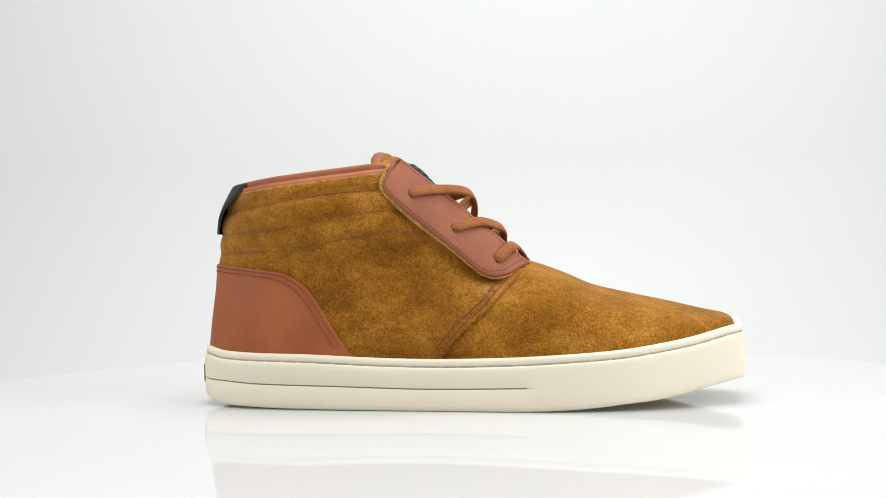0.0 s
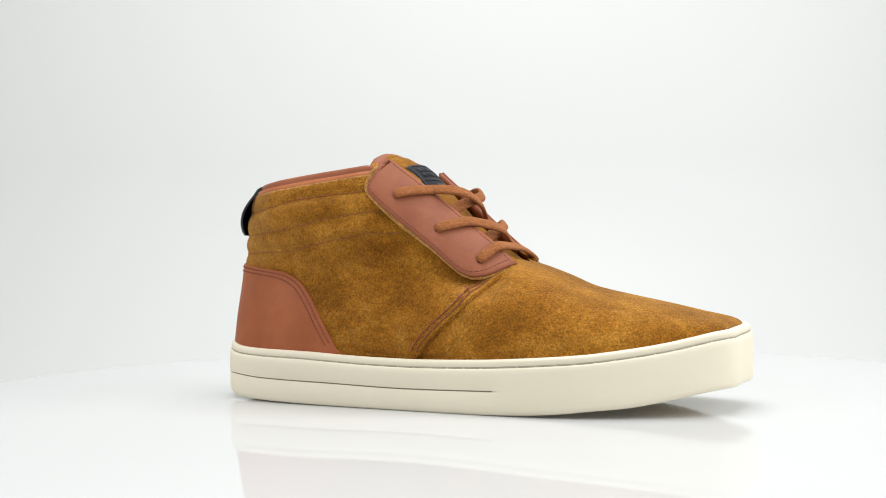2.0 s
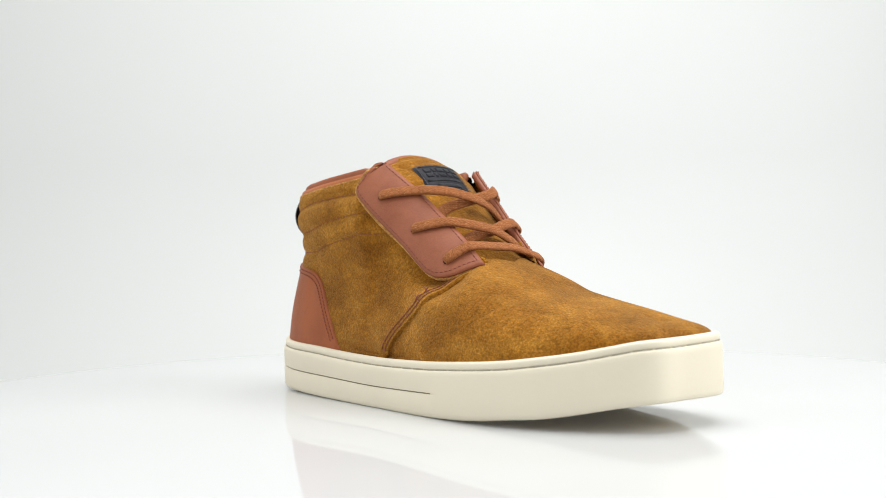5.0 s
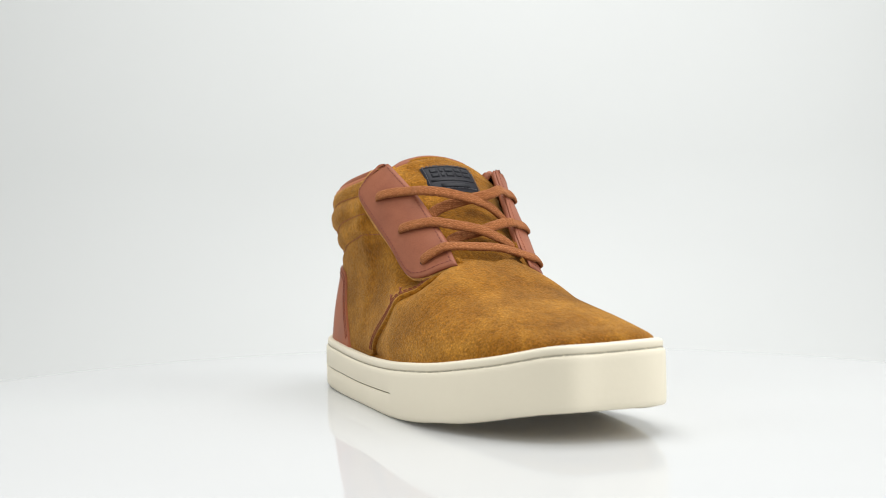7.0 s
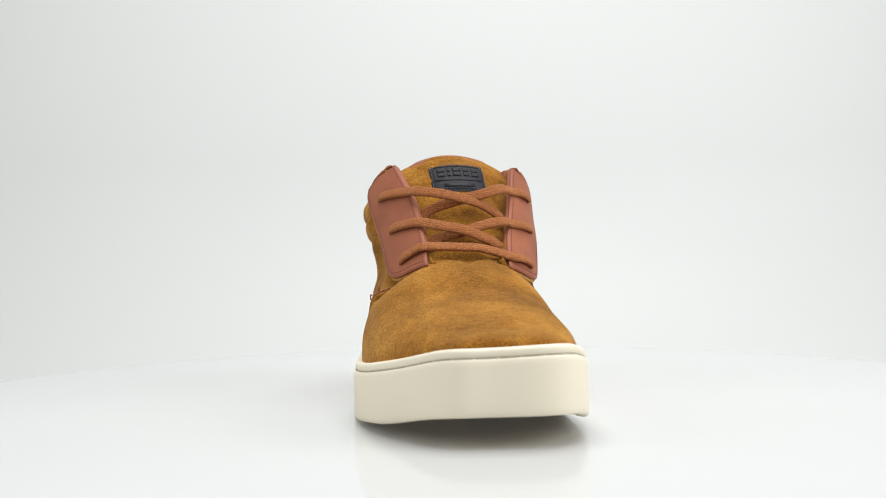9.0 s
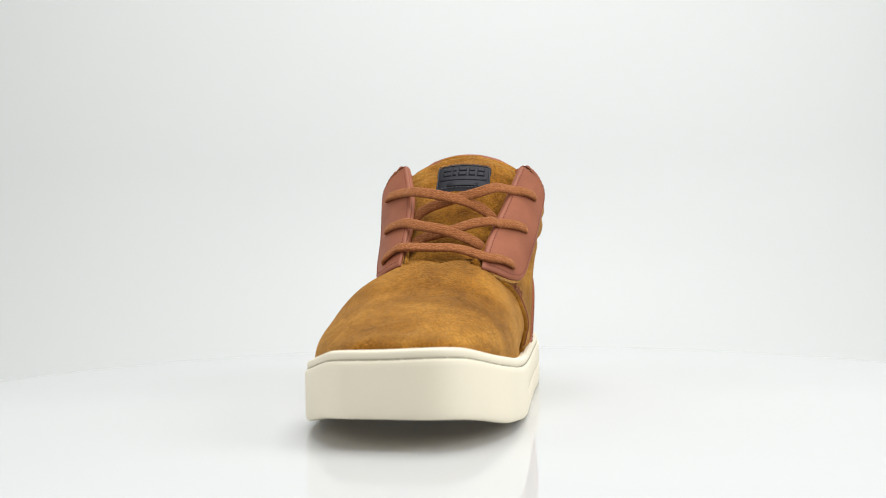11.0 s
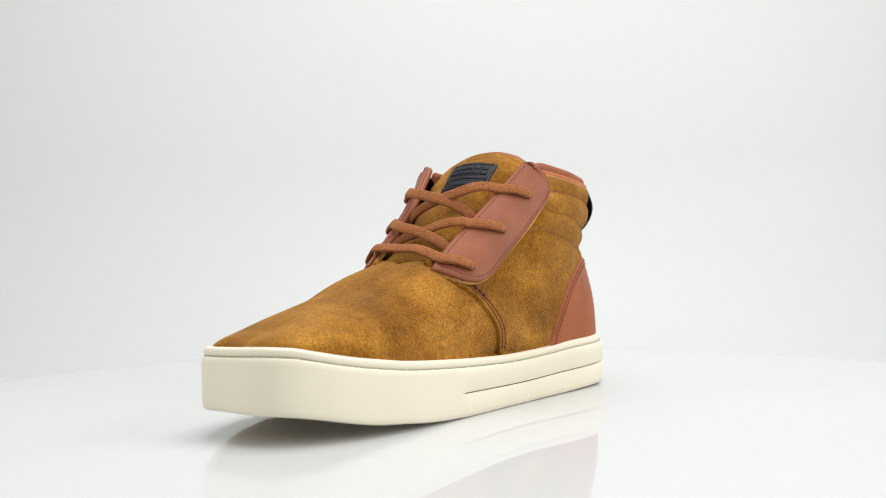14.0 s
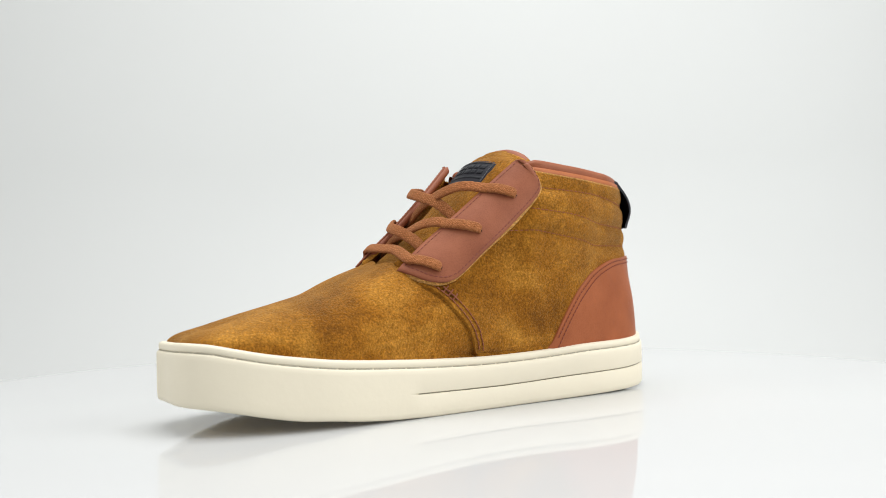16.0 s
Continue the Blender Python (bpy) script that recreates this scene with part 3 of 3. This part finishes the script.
    part("heel_counter", shell(cols, lambda i: 0.0, lambda i: v_at(i, cz[side_of(i)]), 40, 0.0031, 0.0016), TAN, shoe, "tan smooth leather heel counter")
    bm = bmesh.new()
    for drop in (0.0020, 0.0048):
        for side in (-1, 1):
            path, nn = [], []
            for i in cols:
                if side_of(i) == side:
                    v = v_at(i, lambda x: cz[side](x + drop * 0.75) - drop * 0.75)
                    if v > 0.01:
                        p, n = at(i, v, 0.0031)
                        path.append(p), nn.append(n)
            stitches(bm, path, nn, 0.0025, 0.62, 0.00032, 0.0001)
    part("counter_stitching", bm, THREAD, shoe)
    # leather binding rolled over the collar
    cols = [i for i in order if side_of(i) == 1 and top_x(OUT[i][0]) < -0.0372] + [i for i in order if side_of(i) == -1 and top_x(OUT[i][0]) < -0.0372]
    bm = bmesh.new()
    rows, band = [], []
    for i in cols:
        v0 = v_at(i, lambda q: collar_z(q) - 0.0085)
        v1 = v_at(i, lambda q: collar_z(q) - 0.0036)
        band.append([at(i, v0, 0.0008)[0], at(i, (v0 + v1) / 2, 0.0016)[0], at(i, v1, 0.0016)[0], at(i, v1 + 0.003, 0.0002)[0]])
        row = [at(i, v1 - 0.002, 0.0)[0]]
        p, n = at(i, 1.0)
        inward = -np.array([n[0], n[1], 0.0])
        inward /= np.linalg.norm(inward)
        # the collar's ends slip under the eyestays
        slip = float(np.clip((p[0] + 0.046) / 0.007, 0, 1))
        band[-1] = [q + inward * 0.0035 * slip for q in band[-1]]
        row = [q + inward * 0.0035 * slip for q in row]
        c = p - n * 0.0016 - np.array([0, 0, 0.0012]) + inward * 0.0040 * slip - np.array([0, 0, 0.0022 * slip])
        for k in range(9):
            a = math.pi * k / 8
            row.append(c - inward * 0.0024 * math.cos(a) + np.array([0, 0, 0.0026 * math.sin(a)]))
        row.append(c + inward * 0.0024 - np.array([0, 0, 0.010]))
        rows.append(row)
    ends = grid(bm, rows)
    bm.faces.new(ends[0])
    bm.faces.new(ends[-1])
    part("collar_roll", bm, LINING, shoe, "rust-tan leather roll round the collar")
    bm = bmesh.new()
    grid(bm, band)
    part("collar_binding", bm, BINDING, shoe, "light tan leather collar binding")
    bm = bmesh.new()
    rows = []
    for i in cols:
        p, n = at(i, 1.0)
        inward = -np.array([n[0], n[1], 0.0])
        inward /= np.linalg.norm(inward)
        q = p + inward * 0.005
        b = np.array([*(OUT[i] - NRM[i] * 0.020), 0.036])
        rows.append([q - np.array([0, 0, 0.003])] + [q * (1 - f) + b * f for f in (0.25, 0.5, 0.75, 1.0)])
        rows[-1][1:4] = [r + inward * 0.006 for r in rows[-1][1:4]]
    grid(bm, rows)
    part("lining", bm, LINING, shoe, "brown leather lining")
    bm = bmesh.new()
    ring = [bm.verts.new((*(OUT[i] - NRM[i] * 0.013), rim(i) - 0.002)) for i in range(NS)]
    bm.faces.new(ring)
    part("insole", bm, LINING, shoe)
    # pull tab: widest where it wraps over the collar, narrowing to its round lower end
    def heel_at(jf, z, off):
        j = math.floor(jf)
        f = jf - j
        (p, n), (q, m) = (at(c % NS, v_at(c % NS, lambda x: z), 0.0) for c in (j, j + 1))
        p, n = p * (1 - f) + q * f, n * (1 - f) + m * f
        n = np.array([n[0], n[1], 0]) / np.linalg.norm(n[:2])
        return p + n * off, n
    bm = bmesh.new()
    half = 15
    z0, z1 = 0.0962, 0.1222
    tab_w = smooth_table([(0.0, 6.0), (0.05, 9.0), (0.15, 12.0), (0.4, 16.0), (0.75, 20.5), (1.0, 23.0)])
    rows = []
    for j in range(-half, half + 1):
        row = []
        for k in range(17):
            f = (k / 16) ** 1.3
            jf = j / half * tab_w(f)
            row.append(heel_at(jf, z0 + (z1 - z0) * f, 0.0024 + (0.0010 + 0.0042 * (j / half) ** 2) * math.sin(math.pi * min(1.0, 0.12 + 0.88 * f)))[0])
        top = row[-1].copy()
        n = heel_at(j / half * 23.0, z1, 0.0)[1]
        row += [top - n * 0.0007 + np.array([0, 0, 0.0012]), top - n * 0.0026 + np.array([0, 0, 0.0023]), top - n * 0.0062 + np.array([0, 0, 0.0024]),
                top - n * 0.0088 + np.array([0, 0, 0.0008]), top - n * 0.0094 - np.array([0, 0, 0.007])]
        low_n = heel_at(j / half * 6.0, z0, 0.0)[1]
        first = row[0] - low_n * 0.0022 + np.array([0, 0, 0.0004])
        row = [first - low_n * 0.0020 + np.array([0, 0, 0.003]), first] + row
        if abs(j) == half:
            row = [p - n * 0.0016 for p in row]
        rows.append(row)
    grid(bm, rows)
    tab = part("pull_tab", bm, BLACK, shoe, "black leather pull tab")
    bm = bmesh.new()
    path, nn = [], []
    for j in range(-half + 3, half - 2):
        p, n = heel_at(j / half * 20.5, 0.1188, 0.0028)
        path.append(p), nn.append(n)
    stitches(bm, path, nn, 0.0024, 0.7, 0.00025, 0.0002)
    part("stitching", bm, THREAD_GREY, tab)


# ---- tongue, label, eyestays, laces ----
ridge = cat([(.052, 0, .0640), (.042, 0, .0700), (.0300, 0, .0768), (.0035, 0, .0970), (-.0206, 0, .1217), (-.0296, 0, .1309), (-.0398, 0, .1380), (-.0465, 0, .1405), (-.0505, 0, .1412)], 8)
tongue_w = smooth_table([(0, .014), (.25, .024), (.5, .032), (.70, .0375), (.84, .0340), (.95, .026), (1.0, .014)])


def tongue_point(u, s, lift=0.0):
    """u from throat to top, s from -1 to 1 across."""
    k = float(np.clip(u, 0, 1)) * (len(ridge) - 1)
    a = min(int(k), len(ridge) - 2)
    f = k - a
    p = ridge[a] * (1 - f) + ridge[a + 1] * f
    d = ridge[a + 1] - ridge[a]
    n = np.array([-d[2], 0, d[0]])
    n = n / np.linalg.norm(n)
    n = n if n[0] > 0 or n[2] > 0 else -n
    w = tongue_w(u)
    y = s * w
    drop = 10.0 * y * y
    nn = n + np.array([0, 13.0 * y, 0])
    nn = nn / np.linalg.norm(nn)
    return np.array([p[0], mid_y(p[0]) + y, p[2]]) - n * drop + nn * lift, nn


def crease(u, s):
    """Shallow folds across the padded tongue."""
    fade = float(np.clip((u - 0.1) / 0.1, 0, 1)) * float(np.clip((0.95 - u) / 0.05, 0, 1))
    return 0.0011 * fade * noise.noise((u * 16 + 0.5 * s * s, s * 1.4, 2.7))


def build_tongue(shoe):
    bm = bmesh.new()
    rows = []
    for j in range(97):
        u = j / 96
        row = [tongue_point(u, s, crease(u, s))[0] for s in np.linspace(-1, 1, 31)]
        row += [tongue_point(u, s, -0.004)[0] for s in np.linspace(1, -1, 31)]
        rows.append(row)
    r = grid(bm, rows, closed_v=True)
    bm.faces.new(r[-1])
    tongue = part("tongue", bm, SUEDE, shoe, "tobacco-brown suede tongue")
    # leather edge over the tongue's top
    bm = bmesh.new()
    path, ups = [], []
    for k in range(41):
        a = -1 + 2 * k / 40
        u = 0.80 + 0.20 * math.sqrt(max(0.0, 1 - abs(a) ** 2.4))
        p, n = tongue_point(u, a * 0.95, -0.0020)
        path.append(p), ups.append(n)
    tube(bm, path, 0.0042, 0.0027, ups, 10, 5)
    part("tongue_edge", bm, ROSE, tongue, "tan leather edge of the tongue")
    return tongue


def label_point(a, b, lift):
    """The label on the tongue: a across from -1 to 1, b from bottom to top."""
    u = 0.476 + (0.674 - 0.476) * b
    w = tongue_w(u)
    return tongue_point(u, (a * 0.0158 + 0.0008) / w, lift)


def build_label(shoe):
    bm = bmesh.new()
    rows = []
    na, nb = 16, 10
    for i in range(na + 1):
        row = []
        for j in range(nb + 1):
            lift = 0.0010 if 0 < i < na and 0 < j < nb else 0.0
            row.append(label_point(-1 + 2 * i / na, j / nb, lift)[0])
        rows.append(row)
    grid(bm, rows)
    lab = part("label", bm, BLACK, shoe, "black leather label with raised shapes")

    def bar(a0, a1, b0, b1, lift=0.0013):
        n1, n2 = 4, 3
        rr = []
        for i in range(-1, n1 + 2):
            fa = min(max(i, 0), n1) / n1
            rr.append([label_point(a0 + (a1 - a0) * fa, b0 + (b1 - b0) * min(max(j, 0), n2) / n2,
                                   lift if 0 <= i <= n1 and 0 <= j <= n2 else 0.0009)[0] for j in range(-1, n2 + 2)])
        grid(bm, rr)
    shapes = [(a0, a1, b0, b1) for a0, a1 in ((-.74, -.46), (-.38, -.26), (-.18, .12), (.20, .42), (.50, .76)) for b0, b1 in ((.38, .56), (.63, .80))]
    for a0, a1, b0, b1 in shapes + [(-.84, .84, .88, .92), (-.84, .84, .22, .28), (-.55, .55, .07, .14)]:
        bm = bmesh.new()
        bar(a0, a1, b0, b1)
        part("raised_bar", bm, EMBOSS, lab)
    bm = bmesh.new()
    for e in (-0.93, 0.93):
        for pn in ([label_point(e, k / 20, 0.0010) for k in range(1, 20)], [label_point(-0.93 + 1.86 * k / 24, 0.5 + 0.485 * e, 0.0010) for k in range(25)]):
            stitches(bm, [p for p, n in pn], [n for p, n in pn], 0.0022, 0.7, 0.00022, 0.0001)
    part("stitching", bm, THREAD_GREY, lab)
    return lab


def eyestay_ab(r, c, nr, nc):
    """Grid place to (a, b), with the corners of the back edge rounded."""
    b = c / nc
    a = r / nr
    cut1 = 0.12 * (1 - math.sqrt(1 - max(0.0, (b - 0.45) / 0.55) ** 2))
    return (1 - cut1) * a, b


EYES = {-1: [(-.0270, .1137), (-.0049, .0948), (.0181, .0768)], 1: [(-.0264, .1120), (-.0049, .0930), (.0174, .0740)]}


def eye_ab(side, k):
    """Where on the eyestay the eyelet k lies."""
    x, z = EYES[side][k]
    return min(((a, b) for a in np.linspace(0.02, 0.98, 97) for b in np.linspace(0.1, 0.9, 41)),
               key=lambda q: np.hypot(eyestay_point(*q, side)[0] - x, eyestay_point(*q, side)[2] - z))



def build_eyestay(shoe, side):
    nr, nc = 60, 20
    for name, lift, mat, grow in (("eyestay", 0.0016, ROSE, 0.0), ("eyestay_backing", 0.0002, SUEDE_EDGE, 1.0)):
        bm = bmesh.new()
        front, back = [], []
        for r in range(nr + 1):
            fr, bk = [], []
            for c in range(nc + 1):
                a, b = eyestay_ab(r, c, nr, nc)
                edge = min(r, nr - r) == 0 or min(c, nc - c) == 0
                p, n = eyestay_frame(a, b, side)
                if grow:
                    q, _ = eyestay_frame(0.5, 0.5, side)
                    d = p - q
                    p = p + d / np.linalg.norm(d) * 0.0016 * min(1.0, max(-0.6, 6 * (b - 0.12))) * float(np.clip((a - 0.04) / 0.12, 0, 1))
                fr.append(p + n * (lift - (0.0003 if edge else 0)))
                bk.append(p + n * (lift - 0.0014))
            front.append(fr), back.append(bk)
        f = grid(bm, front)
        g = grid(bm, back)
        loop = lambda v: [v[r][0] for r in range(nr + 1)] + [v[nr][c] for c in range(1, nc + 1)] + [v[r][nc] for r in range(nr - 1, -1, -1)] + [v[0][c] for c in range(nc - 1, 0, -1)]
        lf, lg = loop(f), loop(g)
        for k in range(len(lf)):
            bm.faces.new((lf[k], lf[(k + 1) % len(lf)], lg[(k + 1) % len(lf)], lg[k]))
        ob = part(name, bm, mat, shoe, "rose-brown smooth leather eyestay flap" if not grow else "raw tan edge under the eyestay")
        if not grow:
            stay = ob
    # its leather is folded over at the front
    bm = bmesh.new()
    path, ups = [], []
    for k in range(41):
        p, n = eyestay_frame(0.04 + 0.95 * k / 40, 0.0, side, -0.0004)
        q, _ = eyestay_frame(0.04 + 0.95 * k / 40, 0.25, side, -0.0004)
        d = (q - p) / np.linalg.norm(q - p)
        path.append(p + d * 0.0017 - n * 0.0006), ups.append(n)
    tube(bm, path, 0.0023, 0.0021, ups, 12, 7)
    part("folded_edge", bm, ROSE, stay)
    # sewn round its edge
    bm = bmesh.new()
    ring = [(a, 0.075) for a in np.linspace(0.06, 0.965, 60)] + [(0.965 - 0.105 * (1 - math.sqrt(max(0.0, 1 - max(0.0, (b - 0.45) / 0.475) ** 2))), b) for b in np.linspace(0.10, 0.925, 16)] \
        + [(a, 0.925) for a in np.linspace(0.855, 0.06, 60)]
    pn = [eyestay_frame(a, b, side, 0.0016) for a, b in ring]
    stitches(bm, [p for p, n in pn], [n for p, n in pn], 0.0026, 0.68, 0.00030, -0.00010)
    part("stitching", bm, THREAD, stay, "dark red stitching")
    # eyelets: dark discs on the uncut leather, the holes' inner shade as colour
    for a, b in [eye_ab(side, k) for k in range(3)]:
        bm = bmesh.new()
        p, n = eyestay_frame(a, b, side, 0.00175)
        u = np.cross(n, (0, 0, 1.0))
        u /= np.linalg.norm(u)
        w = np.cross(n, u)
        c = [bm.verts.new(p + 0.0019 * math.cos(t) * u + 0.0016 * math.sin(t) * w) for t in (2 * math.pi * k / 16 for k in range(16))]
        d = [bm.verts.new(p + n * 0.0002 + 0.0017 * math.cos(t) * u + 0.0013 * math.sin(t) * w) for t in (2 * math.pi * k / 16 for k in range(16))]
        for k in range(16):
            bm.faces.new((c[k], c[(k + 1) % 16], d[(k + 1) % 16], d[k]))
        bm.faces.new(d)
        part("eyelet", bm, HOLE_SHADE, stay, "dark disc for the shade in a punched eyelet")
    return stay


# each lace: the eyelet where it starts, the places it crosses over the tongue, and the eyelet or the place where it ends
LACES = [
    (-1, 0, [(-.0055, -.0205, .1175), (.0010, -.0120, .1165), (.0024, .0003, .1142), (.0016, .0161, .1098), (-.0002, .0258, .1035), (-.0010, .0335, .0960)], None),
    (1, 0, [(-.0055, .0292, .1185), (.0005, .0195, .1152), (-.0010, .0040, .1118), (-.0035, -.0110, .1070), (-.0022, -.0168, .1015), (-.0010, -.0240, .0955)], None),
    (-1, 1, [(.0172, -.0085, .0973), (.0192, .0038, .0950), (.0180, .0161, .0902), (.0178, .0238, .0858), (.0170, .0300, .0790)], None),
    (1, 1, [(.0100, .0290, .0992), (.0140, .0183, .0980), (.0150, .0060, .0940), (.0148, -.0074, .0912), (.0158, -.0140, .0870), (.0160, -.0215, .0805)], None),
    (-1, 2, [(.0268, -.0020, .0856), (.0266, .0130, .0848)], (1, 2)),
]


def lace_over(side, k):
    """The stretch of a lace from inside its eyelet over the eyestay to the facing edge."""
    a, b = eye_ab(side, k)
    pts = [eyestay_frame(a, b, side, -0.0015)[0]]
    slope = (0.060, 0.045, -0.02)[k] if side < 0 else (0.04, 0.04, 0.03)[k]
    for f, lift in ((1.0, 0.0022), (0.72, 0.0030), (0.38, 0.0030), (0.04, 0.0030 if side < 0 else 0.0022)):
        pts.append(eyestay_frame(a - 0.006 + slope * (1 - f), b * f, side, lift)[0])
    return pts


def build_laces(shoe):
    """Flat woven laces; thin cords side by side give the weave's ridges."""
    for side, k, mid, end in LACES:
        pts = lace_over(side, k) + [np.array(p) for p in mid]
        if end:
            pts += lace_over(*end)[::-1]
        path = [np.array(p) for p in cat(pts, 7)]
        for _ in range(6):
            path = [path[0]] + [(path[i - 1] + 2 * path[i] + path[i + 1]) / 4 for i in range(1, len(path) - 1)] + [path[-1]]
        ups = []
        for p in path:
            n = np.array([0.62, (p[1] - 0.006) * 26, 0.70])
            ups.append(n / np.linalg.norm(n))
        # carry the middle's upper side along the lace without twist
        m = len(path) // 2 if end else min(24, len(path) - 2)
        for run in (range(m + 1, len(path)), range(m - 1, -1, -1)):
            for i in run:
                d = path[min(i + 1, len(path) - 1)] - path[max(i - 1, 0)]
                d = d / np.linalg.norm(d)
                q = ups[i + 1] if i < m else ups[i - 1]
                q = q - d * float(np.dot(q, d))
                ups[i] = q / np.linalg.norm(q)
        bm = bmesh.new()
        rings = []
        N = 20
        for i, p in enumerate(path):
            d = path[min(i + 1, len(path) - 1)] - path[max(i - 1, 0)]
            d = d / np.linalg.norm(d)
            s = np.cross(d, ups[i])
            s /= np.linalg.norm(s)
            u = np.cross(s, d)
            e = min(i, len(path) - 1 - i) / 10.0
            wide = 0.0019 + 0.0011 * min(1.0, e)
            ring = []
            for k in range(N):
                a = 2 * math.pi * k / N
                rr = 1 + 0.10 * (((k + i) % 2) * 2 - 1) * 0.5
                ring.append(p + s * wide * math.copysign(abs(math.cos(a)) ** 0.8, math.cos(a)) * rr + u * 0.00115 * math.copysign(abs(math.sin(a)) ** 0.7, math.sin(a)) * rr)
            rings.append(ring)
        rows = grid(bm, rings, closed_v=True)
        bm.faces.new(rows[0])
        bm.faces.new(rows[-1][::-1])
        uvl = bm.loops.layers.uv.new("UVMap")
        bm.verts.index_update()
        for f in bm.faces:
            if len(f.verts) == 4:
                js = [v.index % N for v in f.verts]
                wrap = max(js) - min(js) > 2
                for lp, j in zip(f.loops, js):
                    r = lp.vert.index // N
                    lp[uvl].uv = (r * 0.0011, ((j + N) if wrap and j < 2 else j) * 0.00062)
        part("lace", bm, LACE, shoe, "flat woven brown lace")


def build_shoe():
    shoe = new("shoe")
    tagged(shoe, "tan suede lace-up chukka shoe with leather heel and cream sole", "shoe")
    build_sole(shoe)
    build_upper(shoe)
    build_tongue(shoe)
    build_label(shoe)
    for side in (-1, 1):
        build_eyestay(shoe, side)
    build_laces(shoe)
    return shoe


backdrop()
disc = turntable()
shoe = build_shoe()


# ---- the turntable turns evenly, and the shoe with it ----
def turned(t):
    s = t / 16
    return -132.027 * s - 2.518 * s * s - 3.254 * s ** 3


def motions():
    times = [0.5 * k for k in range(33)]
    walk(disc, [(t, pose(0, 0, 0, 0, 0, turned(t))) for t in times])
    base = pose(0.014994, 0.00077, 0, 0, 0, -8.083)
    walk(shoe, [(t, pose(0, 0, 0, 0, 0, turned(t)) @ base) for t in times])


motions()
